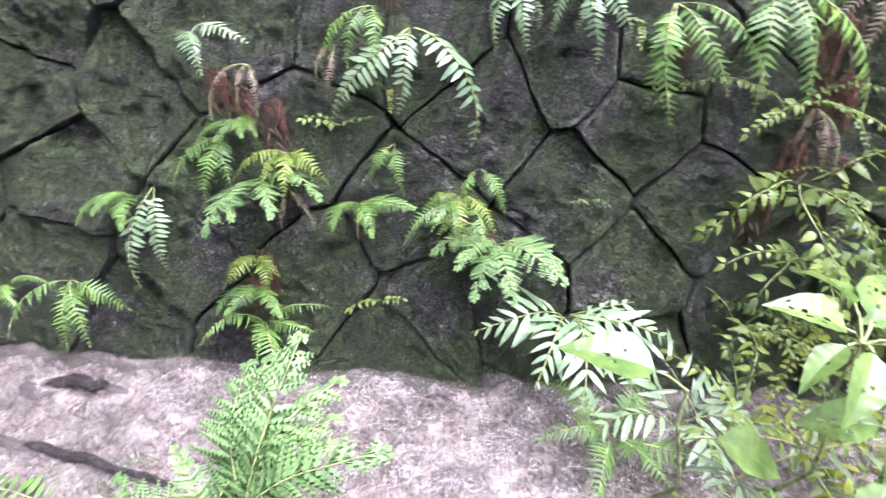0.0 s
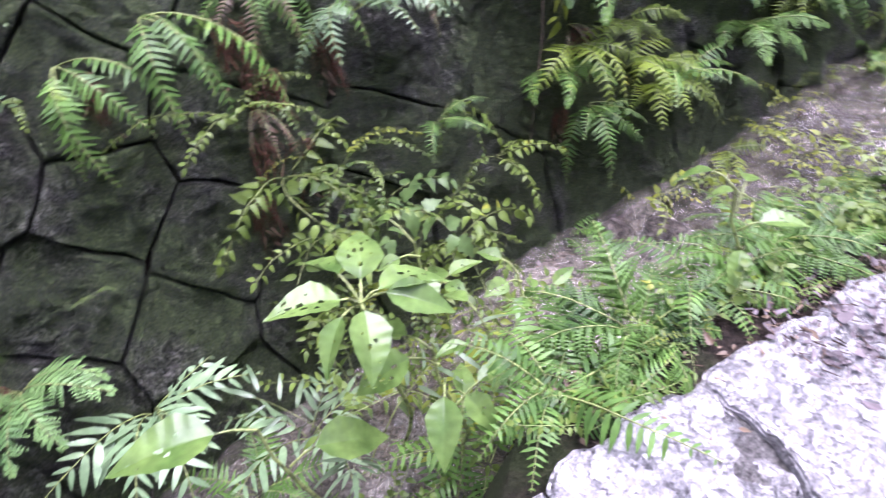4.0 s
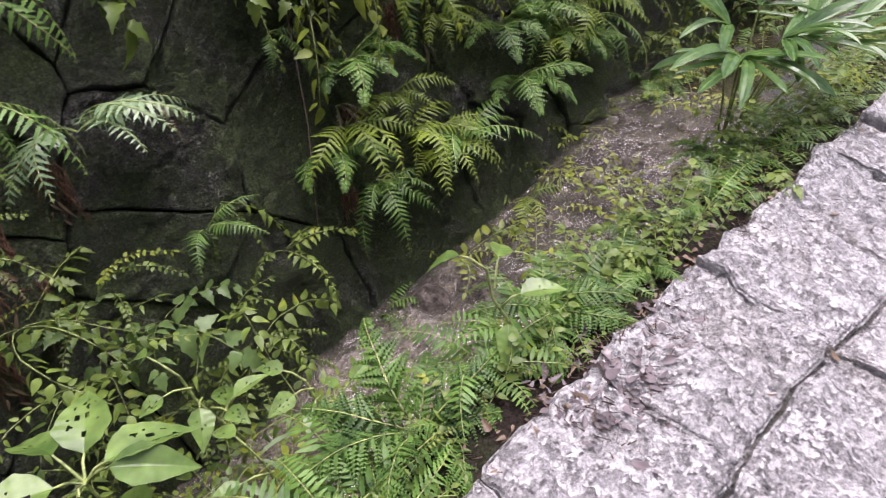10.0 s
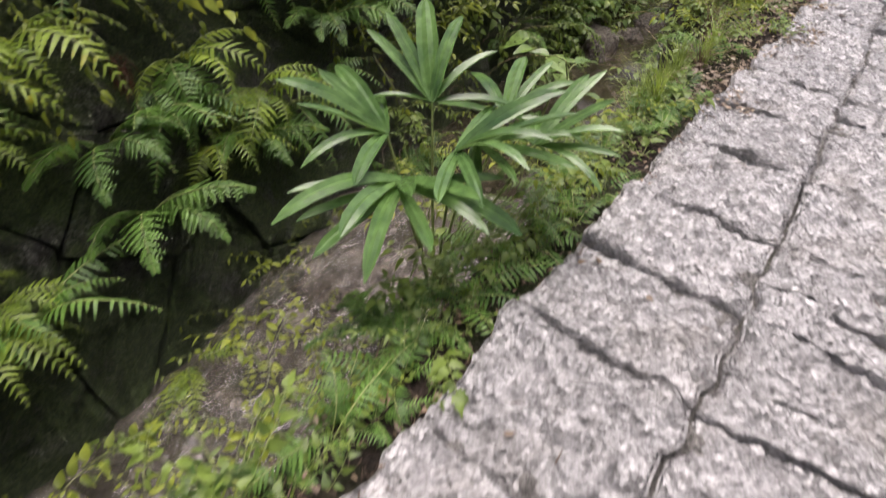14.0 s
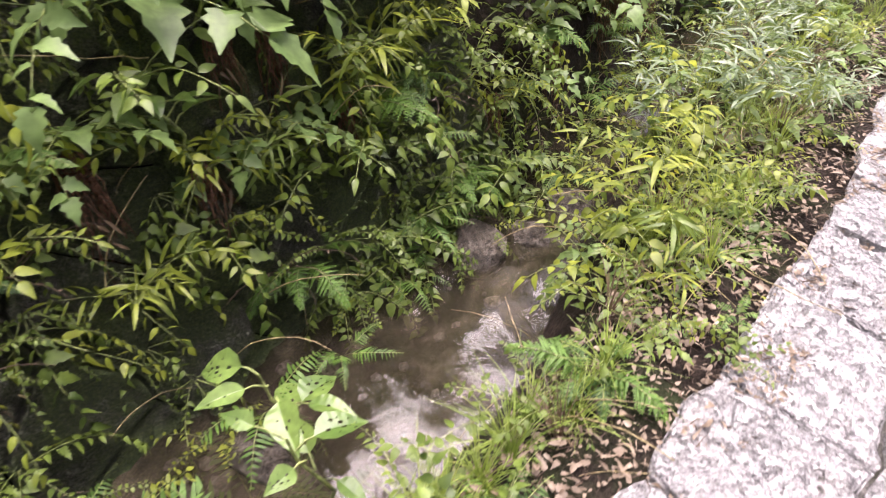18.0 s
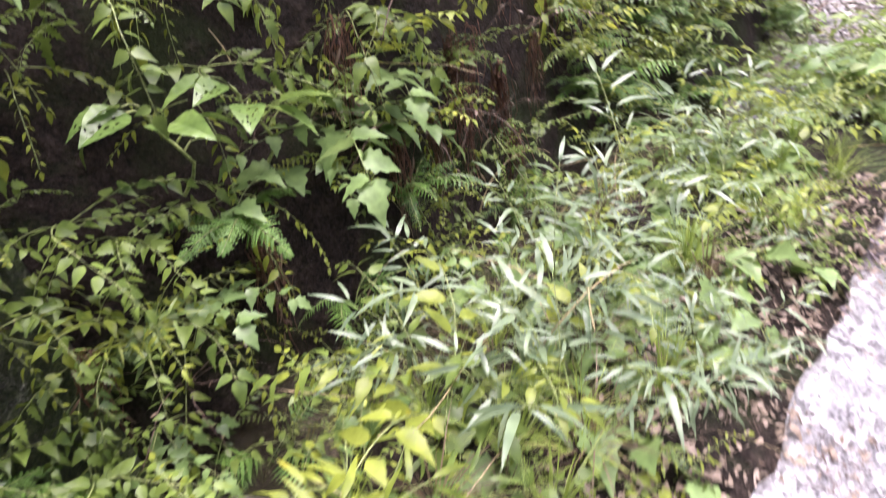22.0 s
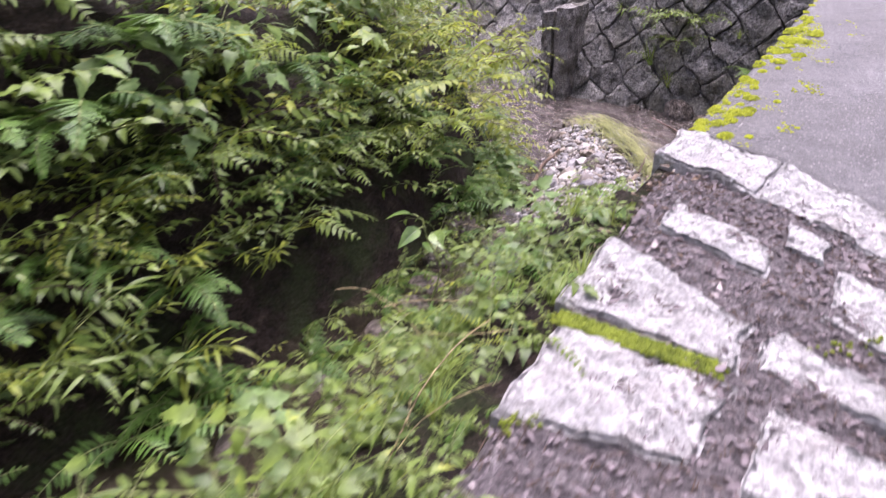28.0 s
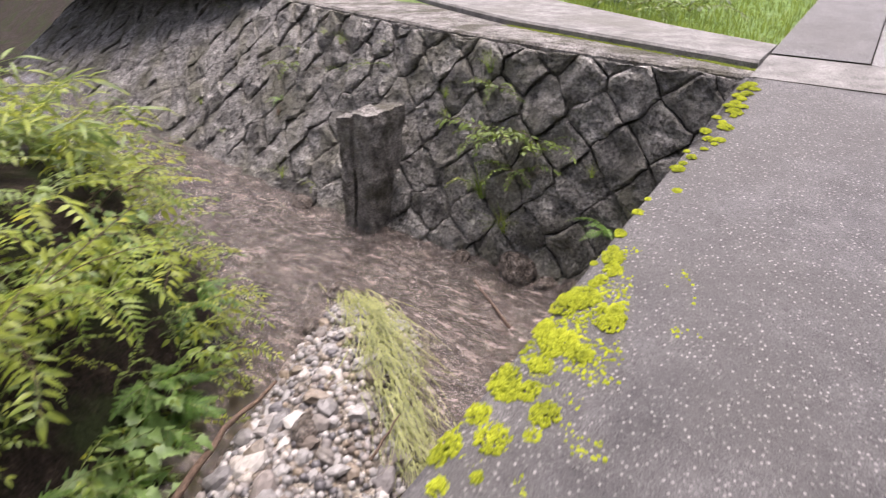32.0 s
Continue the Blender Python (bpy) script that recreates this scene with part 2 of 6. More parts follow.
def pebble_material(name, tints, rough=(0.35, 0.7)):
    """Mixed river gravel: each stone takes one of the tints, with a faint grain."""
    m = bpy.data.materials.new(name)
    m.use_nodes = True
    nodes, link = m.node_tree.nodes, m.node_tree.links.new
    p = nodes["Principled BSDF"]
    info, geo = nodes.new("ShaderNodeObjectInfo"), nodes.new("ShaderNodeNewGeometry")
    add, frac = nodes.new("ShaderNodeMath"), nodes.new("ShaderNodeMath")
    add.operation, frac.operation = "ADD", "FRACT"
    link(info.outputs["Random"], add.inputs[0]), link(geo.outputs["Random Per Island"], add.inputs[1]), link(add.outputs[0], frac.inputs[0])
    r = ramp(nodes, [((i + 0.5) / len(tints), c) for i, c in enumerate(tints)])
    link(frac.outputs[0], r.inputs["Fac"])
    n = nodes.new("ShaderNodeTexNoise")
    n.inputs["Scale"].default_value, n.inputs["Detail"].default_value = 45, 6
    link(geo.outputs["Position"], n.inputs["Vector"])
    mix = nodes.new("ShaderNodeMix")
    mix.data_type, mix.blend_type = "RGBA", "OVERLAY"
    mix.inputs["Factor"].default_value = 0.55
    link(r.outputs["Color"], mix.inputs["A"]), link(n.outputs["Fac"], mix.inputs["B"]), link(mix.outputs["Result"], p.inputs["Base Color"])
    rr = nodes.new("ShaderNodeMapRange")
    rr.inputs["To Min"].default_value, rr.inputs["To Max"].default_value = rough
    link(frac.outputs[0], rr.inputs["Value"]), link(rr.outputs["Result"], p.inputs["Roughness"])
    b = nodes.new("ShaderNodeBump")
    b.inputs["Strength"].default_value, b.inputs["Distance"].default_value = 0.6, 0.01
    link(n.outputs["Fac"], b.inputs["Height"]), link(b.outputs["Normal"], p.inputs["Normal"])
    return m


M_PEBBLE = pebble_material("mixed_river_pebbles", [(0.08, 0.076, 0.08), (0.27, 0.26, 0.25), (0.15, 0.142, 0.138), (0.19, 0.15, 0.105), (0.42, 0.405, 0.385), (0.11, 0.104, 0.104), (0.2, 0.175, 0.16), (0.33, 0.32, 0.31), (0.10, 0.08, 0.065)])
M_WALL = surface("mossy_wall_stone", [(0.32, (0.05, 0.046, 0.037)), (0.46, (0.135, 0.13, 0.11)), (0.56, (0.215, 0.21, 0.183)), (0.68, (0.46, 0.445, 0.40))], 30, (0.28, 0.7), 1.0, 120,
                 [(0.32, (0.03, 0.05, 0.014)), (0.46, (0.095, 0.145, 0.042)), (0.56, (0.17, 0.235, 0.08)), (0.68, (0.36, 0.43, 0.19))], 3.4, (0.35, 0.51), 0.18, bump_distance=0.03, chisel=42.0, grainy=0.95, crisp_range=(0.40, 0.60))
M_PATH = surface("pale_wet_granite", [(0.28, (0.25, 0.237, 0.24)), (0.4, (0.38, 0.367, 0.37)), (0.55, (0.44, 0.427, 0.43)), (0.75, (0.52, 0.507, 0.51))], 27, (0.04, 0.24), 0.35, 90,
                 [(0.3, (0.20, 0.18, 0.165)), (0.5, (0.34, 0.32, 0.305)), (0.7, (0.44, 0.42, 0.41))], 2.4, (0.52, 0.68), 0.12, bump_distance=0.02, specular=1.0, chisel=19.0, grainy=0.4, facet=0.75, lumps=0.55, coat=1.0)
M_WHITESTONE = surface("white_flat_paving_stone", [(0.3, (0.36, 0.35, 0.335)), (0.44, (0.50, 0.49, 0.478)), (0.7, (0.60, 0.59, 0.578))], 14, (0.35, 0.6), 0.8, 70,
                       [(0.3, (0.34, 0.315, 0.29)), (0.7, (0.56, 0.53, 0.51))], 4.0, (0.56, 0.7), 0.06, bump_distance=0.018, chisel=18.0, grainy=0.45, facet=0.7)
M_GRIT = surface("grey_joint_grit", [(0.3, (0.07, 0.062, 0.055)), (0.5, (0.16, 0.15, 0.14)), (0.7, (0.28, 0.265, 0.25))], 30, (0.4, 0.8), 1.0, 110,
                 [(0.3, (0.03, 0.028, 0.02)), (0.7, (0.10, 0.10, 0.06))], 4.0, (0.52, 0.66), bump_distance=0.012)
M_SOIL = surface("dark_leaf_soil", [(0.3, (0.012, 0.009, 0.007)), (0.55, (0.032, 0.023, 0.018)), (0.75, (0.08, 0.058, 0.045))], 12, (0.6, 0.95), 0.8, 70,
                 [(0.3, (0.02, 0.03, 0.012)), (0.7, (0.05, 0.06, 0.025))], 2.5, bump_distance=0.02, specular=0.15)
M_BED = surface("brown_stream_bed", [(0.36, (0.13, 0.105, 0.08)), (0.5, (0.42, 0.365, 0.30)), (0.64, (0.74, 0.69, 0.62))], 22, (0.2, 0.5), 1.0, 60, bump_distance=0.03)
M_CONCRETE = surface("weathered_exposed_aggregate_concrete", [(0.3, (0.048, 0.045, 0.045)), (0.5, (0.088, 0.084, 0.083)), (0.75, (0.15, 0.145, 0.143))], 5, (0.34, 0.6), 0.9, 190,
                     [(0.3, (0.04, 0.038, 0.037)), (0.7, (0.12, 0.114, 0.11))], 1.1, (0.44, 0.6), bump_distance=0.007, speckle=58.0)
M_OLDCONCRETE = surface("old_stained_concrete", [(0.34, (0.07, 0.064, 0.055)), (0.5, (0.19, 0.178, 0.162)), (0.66, (0.31, 0.295, 0.275))], 7, (0.6, 0.9), 1.0, 60,
                        [(0.3, (0.04, 0.036, 0.028)), (0.7, (0.12, 0.115, 0.08))], 3.0, (0.48, 0.62), bump_distance=0.012, chisel=18.0)
M_FARWALL = surface("grey_weathered_wall_stone", [(0.34, (0.09, 0.085, 0.078)), (0.48, (0.235, 0.225, 0.208)), (0.66, (0.38, 0.365, 0.34))], 9, (0.5, 0.9), 1.0, 45,
                    [(0.3, (0.07, 0.068, 0.05)), (0.7, (0.26, 0.25, 0.20))], 1.6, (0.48, 0.62), 0.22, bump_distance=0.018, chisel=16.0)
M_KERB = surface("grey_kerb_concrete", [(0.34, (0.09, 0.086, 0.082)), (0.5, (0.15, 0.145, 0.138)), (0.66, (0.21, 0.204, 0.195))], 6, (0.6, 0.9), 0.5, 120,
                 [(0.3, (0.08, 0.075, 0.065)), (0.7, (0.17, 0.165, 0.15))], 1.6, (0.5, 0.66), bump_distance=0.006)
M_GRAVEL = surface("mixed_river_gravel", [(0.36, (0.2, 0.175, 0.155)), (0.5, (0.36, 0.34, 0.31)), (0.66, (0.54, 0.52, 0.49))], 7, (0.4, 0.8), 0.9, 60, per_piece=0.45, bump_distance=0.02)
M_DEBRIS = surface("purple_brown_debris", [(0.3, (0.06, 0.05, 0.052)), (0.52, (0.16, 0.138, 0.142)), (0.72, (0.36, 0.325, 0.325))], 25, (0.6, 0.9), 1.0, 90, bump_distance=0.02)
M_WETSTONE = surface("wet_brown_stone", [(0.36, (0.05, 0.04, 0.034)), (0.5, (0.14, 0.115, 0.095)), (0.66, (0.30, 0.26, 0.23))], 18, (0.15, 0.45), 1.0, 60, per_piece=0.3, bump_distance=0.02)
M_GRASSLAND = surface("lawn_ground", [(0.3, (0.05, 0.10, 0.015)), (0.7, (0.16, 0.26, 0.05))], 20, (0.8, 0.95), 0.8, 90)
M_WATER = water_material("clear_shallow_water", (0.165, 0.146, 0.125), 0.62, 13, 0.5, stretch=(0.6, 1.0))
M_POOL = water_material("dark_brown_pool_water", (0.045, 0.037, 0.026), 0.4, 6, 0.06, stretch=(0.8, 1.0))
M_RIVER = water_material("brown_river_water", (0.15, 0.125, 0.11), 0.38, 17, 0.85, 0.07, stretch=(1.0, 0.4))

# ---- plan of the place: x along the walk, y towards the stream, z up ----
def profile(*pairs):
    xs, ys = [p[0] for p in pairs], [p[1] for p in pairs]
    return lambda x: np.interp(x, xs, ys)


path_edge = profile((-6, 0.05), (-0.6, 0.18), (0.4, 0.4), (0.9, 0.47), (1.4, 0.51), (4, 0.52), (5.2, 0.52), (6.2, 0.46), (7.2, 0.42), (8.2, 0.5), (9.2, 0.56), (11, 0.68), (12.5, 0.81), (13.4, 0.875), (14.3, 0.835), (16.4, 0.80), (17.5, 0.77), (40, 0.77))
path_z = profile((-6, 0.05), (2, 0.05), (4, 0.0), (5.5, -0.05), (7, 0.0), (9, 0.03), (10.5, 0.06), (11.5, 0.1), (12.7, 0.22), (13.2, 0.28), (17.5, 0.79), (20, 0.92), (40, 2.0), (400, 5.0))
water_z = profile((-6, -0.60), (2.0, -0.56), (2.2, -0.49), (3.3, -0.46), (3.5, -0.41), (8, -0.41), (10, -0.5), (12, -0.66), (14, -0.75), (15, -0.8), (30, -0.8))
bank_foot = profile((-6, 0.35), (-1.9, 0.98), (-0.68, 1.17), (0.53, 1.37), (1.72, 1.60), (2.2, 1.61), (2.9, 1.68), (3.85, 1.84), (5, 1.85), (6, 1.85), (7, 1.8), (8, 1.85), (9, 2.05),
                    (10, 2.2), (11, 2.25), (12, 2.25), (13, 2.3), (14, 2.5), (15, 2.95), (15.8, 3.6))
verge = profile((-6, 0.02), (0.6, 0.03), (1.1, 0.2), (1.8, 0.26), (4, 0.24), (5, 0.24), (5.8, 0.3), (6.5, 0.55), (7.2, 0.8), (9, 0.85), (10, 0.55), (11, 0.35), (12.6, 0.3), (13.2, 0.02), (40, 0.02))
bank_slope = profile((-6, 2.0), (7.5, 2.0), (9.6, 2.2), (10.5, 1.8), (15.8, 1.6))
bank_top = profile((-6, 3.2), (2, 2.6), (5, 1.8), (8, 1.7), (10, 1.5), (12, 1.2), (14, 0.9), (15.8, 0.5))


def ground_height(x, y):
    x, y = np.asarray(x, float), np.asarray(y, float)
    e, zp, zw, f = path_edge(x), path_z(x), water_z(x), bank_foot(x)
    cross = np.interp(x, [10.0, 11.6], [0.11, 0.0])
    path = zp - cross * np.clip(e - y, 0, 1.2) - 0.03
    v = verge(x)
    s = np.clip((y - e - v) / np.where(x < 5, 0.14, 0.3), 0, 1)
    low = (zp - 0.05) * (1 - s) + (zw - 0.1) * s
    rise = np.clip(y - f, 0, None) * bank_slope(x)
    top = bank_top(x)
    hill = np.where(rise > top + 0.5, top + 0.5 + (rise - top - 0.5) * 0.06, rise)
    end = np.clip((15.9 - x) / 0.7, 0, 1)
    hill = hill * end
    h = np.where(y < e, path, np.maximum(low, zw - 0.1) + hill)
    # unseen slopes beside and behind the walk, added to cut off low sky light
    h = h + np.clip(-4.2 - y, 0, 4.5) * 1.5 * np.clip((13.0 - x) / 2.0, 0, 1) * (y < -4.2) + np.clip(-4.5 - x, 0, 4) * 1.3 * (y < 4)
    line = np.interp(y, [0.3, 3.0, 5.1, 13.4], [17.62, 17.93, 18.45, 21.1])
    far = np.clip((x - line) / 0.25, 0, 1)
    return np.where((x > 17.5) & (y > e), (zw - 0.1) * (1 - far) + 0.5 * far, h)


def ground_at(x, y):
    return float(ground_height(x, y))


# ---- builders ----
def mesh_from(name, verts, faces, material, smooth=True):
    me = bpy.data.meshes.new(name)
    me.from_pydata([tuple(v) for v in verts], [], faces)
    me.materials.append(material)
    if smooth:
        me.polygons.foreach_set("use_smooth", [True] * len(me.polygons))
    me.update()
    return me


def part(name, data, parent, label="", m=None):
    ob = new(name, data)
    ob.parent = parent
    if m is not None:
        ob.matrix_basis = m
    if label:
        ob["label"] = label
    return ob


def sheet(name, xs, ys, zfun, material):
    gx, gy = np.meshgrid(xs, ys, indexing="ij")
    gz = zfun(gx, gy)
    n, k = len(xs), len(ys)
    verts = np.stack([gx, gy, gz], -1).reshape(-1, 3)
    i = np.arange((n - 1) * k).reshape(n - 1, k)[:, :-1].ravel()
    faces = np.stack([i, i + k, i + k + 1, i + 1], -1)
    return new(name, mesh_from(name, verts.tolist(), faces.tolist(), material))


def rough_noise(gx, gy, size, amp, seed=0.0):
    out = np.zeros(gx.shape)
    flat = out.ravel()
    for i, (a, b) in enumerate(zip(gx.ravel(), gy.ravel())):
        flat[i] = noise.fractal(Vector((a * size, b * size, seed)), 1.0, 2.0, 3)
    return out * amp


def terrain(gx, gy):
    z = ground_height(gx, gy)
    n = rough_noise(gx, gy, 3.0, 0.05)
    return z + np.where(gy > path_edge(gx), n, n * 0.1 + 0.002)


xs = np.concatenate([np.linspace(-400, -12, 6), [-9, -8, -7], np.arange(-6, 18.2, 0.1), np.linspace(19, 40, 12), [80, 160, 400]])
ys = np.concatenate([[-400, -150, -50, -20, -9.5, -8.7, -8, -7, -6, -5, -4.2, -3.2, -2.5], np.arange(-2, 6.01, 0.1), [7, 9, 12, 20, 50, 150, 400]])
tagged(sheet("ground", xs, ys, terrain, M_SOIL), "dark damp soil of the bank and the ditch", "ground", kind="structure")


def water_sheet(name, xs, ys, material, label):
    ob = sheet(name, xs, ys, lambda gx, gy: water_z(gx) + rough_noise(gx, gy, 7.0, 0.03 if name == "river_water" else 0.014, 4.0) + rough_noise(gx, gy, 2.5, 0.02, 8.0), material)
    return tagged(ob, label, "water", kind="structure")


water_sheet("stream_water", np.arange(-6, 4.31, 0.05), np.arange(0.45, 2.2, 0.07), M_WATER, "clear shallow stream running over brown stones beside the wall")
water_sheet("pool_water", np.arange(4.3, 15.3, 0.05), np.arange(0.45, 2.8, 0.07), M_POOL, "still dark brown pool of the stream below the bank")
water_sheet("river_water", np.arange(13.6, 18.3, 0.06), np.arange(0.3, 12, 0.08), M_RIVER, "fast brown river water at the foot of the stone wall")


def voronoi(sites, box, near=18):
    """The cell of every site inside the box, as lists of corners."""
    cells = []
    arr = np.array(sites)
    for i, s in enumerate(arr):
        poly = [np.array(c, float) for c in ((box[0], box[1]), (box[2], box[1]), (box[2], box[3]), (box[0], box[3]))]
        for j in np.argsort(((arr - s) ** 2).sum(1))[1:near]:
            n, mid = arr[j] - s, (arr[j] + s) / 2
            out = []
            for k in range(len(poly)):
                a, b = poly[k], poly[(k + 1) % len(poly)]
                da, db = (a - mid) @ n, (b - mid) @ n
                if da <= 0:
                    out.append(a)
                if (da < 0 < db) or (db < 0 < da):
                    out.append(a + (b - a) * da / (da - db))
            poly = out
            if len(poly) < 3:
                break
        cells.append(poly)
    return cells


def stone_mesh(name, poly, place, joint, proud, depth, material, r, edge=0.016, uneven=0.012, wander=0.012, step=0.06, chips=0.0, rings_in=(0.82, 0.64, 0.44, 0.22)):
    """A rough stone over the corners poly; place(u, v, out) gives its points in the world. Broken edges, a shoulder and an uneven face."""
    c = sum(poly) / len(poly)
    pts = []
    for k in range(len(poly)):
        a, b = poly[k], poly[(k + 1) % len(poly)]
        ln = np.linalg.norm(b - a)
        if ln < 0.04:
            continue
        steps = max(1, int(ln / step))
        for q in range(steps):
            m = a + (b - a) * q / steps
            pts.append(m + np.array([noise.noise(Vector((m[0] * 7, m[1] * 7, 1.0))), noise.noise(Vector((m[0] * 7, m[1] * 7, 9.0)))]) * wander * 1.6 + np.array([noise.noise(Vector((m[0] * 23, m[1] * 23, 4.0))), noise.noise(Vector((m[0] * 23, m[1] * 23, 6.0)))]) * wander * 0.5)
    if len(pts) < 3:
        return None
    radius = max(0.02, np.mean([np.linalg.norm(p - c) for p in pts]))
    tilt = np.array([r.uniform(-1, 1), r.uniform(-1, 1)]) * uneven * 0.8 / radius
    off = Vector((r.uniform(0, 40), r.uniform(0, 40), 0))
    verts, rings = [], []
    for gap, out in ((joint, -depth), (joint * 1.1, proud * 0.7), (joint + edge * 0.9, proud * 0.95)) + tuple((k, proud + 1e-4) for k in rings_in):
        ring = []
        for p in pts:
            d = p - c
            share = (gap if out > proud else 1 - gap / max(0.03, np.linalg.norm(d)))
            q = c + d * max(0.1, share)
            z = out
            if out > 0:
                z += uneven * 1.6 * noise.noise(Vector((q[0] * 5, q[1] * 5, 0)) + off) + float(tilt @ (q - c)) + uneven * (0.35 - abs(noise.noise(Vector((q[0] * 11, q[1] * 11, 3)) + off))) * 1.3 + uneven * 0.5 * noise.noise(Vector((q[0] * 29, q[1] * 29, 5)) + off)
                if chips:
                    z += chips * (0.4 - abs(noise.noise(Vector((q[0] * 17 + q[1] * 7, q[1] * 22 - q[0] * 4, 7)) + off)) * 1.6) + chips * 0.7 * (0.3 - abs(noise.noise(Vector((q[0] * 26, q[1] * 37, 2)) + off))) + chips * 0.35 * noise.noise(Vector((q[0] * 70, q[1] * 70, 1)))
            ring.append(len(verts))
            verts.append(place(q[0], q[1], z))
        rings.append(ring)
    tip = len(verts)
    verts.append(place(c[0], c[1], proud * 1.02 + uneven * noise.noise(Vector((c[0] * 5, c[1] * 5, 0)) + off)))
    faces, n = [], len(pts)
    for a, b in zip(rings, rings[1:]):
        faces += [(a[k], a[(k + 1) % n], b[(k + 1) % n], b[k]) for k in range(n)]
    faces += [(rings[-1][k], rings[-1][(k + 1) % n], tip) for k in range(n)]
    me = mesh_from(name, verts, faces, material)
    me.polygons.foreach_set("use_smooth", [k >= 2 * n for k in range(len(faces))])
    return me


# ---- mossy retaining wall beside the stream ----
BATTER = 0.5


def wall_point(u, v, out):
    """u along the wall, v the height; out of the face towards the path."""
    return (u + 0.05 * out, float(bank_foot(u)) + BATTER * (v - float(water_z(u))) - 0.9 * out, v + 0.42 * out)


SITES = [(-1.74, 0.25), (-1.37, 0.3), (-1.62, 0.01), (-1.2, 0.44), (-0.81, 0.21), (-0.72, 0.44), (-0.44, 0.46), (-0.25, 0.24), (-0.02, 0.41), (0.22, 0.22), (-0.46, -0.05),
         (0.05, 0.02), (0.45, 0.0), (-1.04, 0.01), (-1.67, -0.29), (-1.24, -0.25), (-0.76, -0.29), (-1.0, -0.52), (-0.35, -0.34), (-0.49, -0.49), (0.28, -0.2), (0.7, -0.27),
         (0.29, -0.45), (-0.1, -0.27), (0.59, 0.3), (0.7, 0.49), (-1.67, 0.47), (-0.95, 0.49), (-1.39, -0.44), (0.25, 0.45)]
sites = list(SITES)
for row in range(11):
    for col in range(30):
        u, v = -4.6 + col * 0.46 + (row % 2) * 0.23 + rng.uniform(-0.06, 0.06), -0.72 + row * 0.24 + rng.uniform(-0.04, 0.04)
        if (-1.95 < u < 0.95 and v < 0.62) or u > 6.6 or v > (1.6 if u < 4 else 0.8):
            continue
        if 0.95 < u < 4.0 and rng.random() < 0.5:
            continue
        sites.append((u + (rng.uniform(-0.12, 0.12) if u > 0.95 else 0), v))
wall = tagged(new("wall_stream"), "mossy dark stone retaining wall rising from the stream", "wall", kind="structure")
WALL_BOX = (-5, -0.8, 6.8, 1.75)
WALL_CELLS = voronoi(sites, WALL_BOX)

# ---- plant materials ----
M_FERN = leaf_material("fern_green", (0.03, 0.075, 0.018), (0.14, 0.27, 0.05), 0.45, 0.32, (0.26, 0.36, 0.045), 0.4, yellow_share=0.1)
M_FERN_PALE = leaf_material("pale_fern_green", (0.10, 0.18, 0.08), (0.27, 0.39, 0.20), 0.32, 0.28)
M_FERN_YELLOW = leaf_material("yellow_green_fern", (0.08, 0.15, 0.02), (0.28, 0.38, 0.055), 0.42, 0.46, (0.42, 0.40, 0.05), 0.4, 0.08)
M_WEED = leaf_material("weed_leaf_green", (0.03, 0.062, 0.013), (0.185, 0.265, 0.05), 0.42, 0.34, (0.40, 0.42, 0.05), 0.4, 0.1)
M_WEED_YELLOW = leaf_material("sunlit_weed_leaf", (0.075, 0.125, 0.016), (0.31, 0.37, 0.055), 0.4, 0.48, (0.52, 0.47, 0.05), 0.4, 0.1)
M_SASA = leaf_material("bamboo_grass_leaf", (0.07, 0.12, 0.055), (0.22, 0.29, 0.16), 0.32, 0.25, (0.42, 0.42, 0.14), 0.5, 0.06)
M_BROAD = leaf_material("glossy_broad_leaf", (0.06, 0.125, 0.025), (0.18, 0.28, 0.07), 0.3, 0.3, None, 0.5)
M_PALM = leaf_material("palm_strap_leaf", (0.04, 0.10, 0.03), (0.13, 0.24, 0.07), 0.24, 0.28, None, 0.6)
M_GRASS = leaf_material("grass_blade", (0.10, 0.17, 0.03), (0.27, 0.36, 0.07), 0.45, 0.35, (0.42, 0.36, 0.14))
M_DRY = leaf_material("dry_brown_leaf", (0.05, 0.032, 0.02), (0.21, 0.145, 0.09), 0.5, 0.12, (0.40, 0.31, 0.2))
M_MOSS = leaf_material("yellow_green_moss", (0.09, 0.115, 0.012), (0.29, 0.33, 0.022), 0.9, 0.15, (0.44, 0.46, 0.03), 0.2, 0.2)
M_MOSS_OLIVE = leaf_material("olive_moss", (0.05, 0.07, 0.01), (0.15, 0.19, 0.02), 0.9, 0.1, (0.26, 0.30, 0.03), 0.2, 0.15)
M_SPIKE = leaf_material("pale_flower_spike", (0.3, 0.31, 0.18), (0.5, 0.5, 0.34), 0.5, 0.3)
M_FERN_LIGHT = leaf_material("light_fern_green", (0.08, 0.17, 0.05), (0.24, 0.40, 0.13), 0.42, 0.34, None, 0.4)
M_PALELEAF = leaf_material("pale_lobed_leaf", (0.07, 0.13, 0.035), (0.22, 0.33, 0.11), 0.4, 0.33, (0.45, 0.45, 0.1), 0.4, 0.06)
M_STEM = surface("green_stem", [(0.3, (0.16, 0.22, 0.06)), (0.7, (0.30, 0.34, 0.12))], 30, (0.4, 0.6), 0.1)
M_STRAW = surface("dry_straw_stem", [(0.3, (0.20, 0.15, 0.07)), (0.7, (0.42, 0.34, 0.18))], 30, (0.5, 0.7), 0.1)
M_TWIG = surface("brown_twig", [(0.3, (0.05, 0.03, 0.02)), (0.7, (0.17, 0.11, 0.075))], 40, (0.6, 0.9), 0.5, 120)
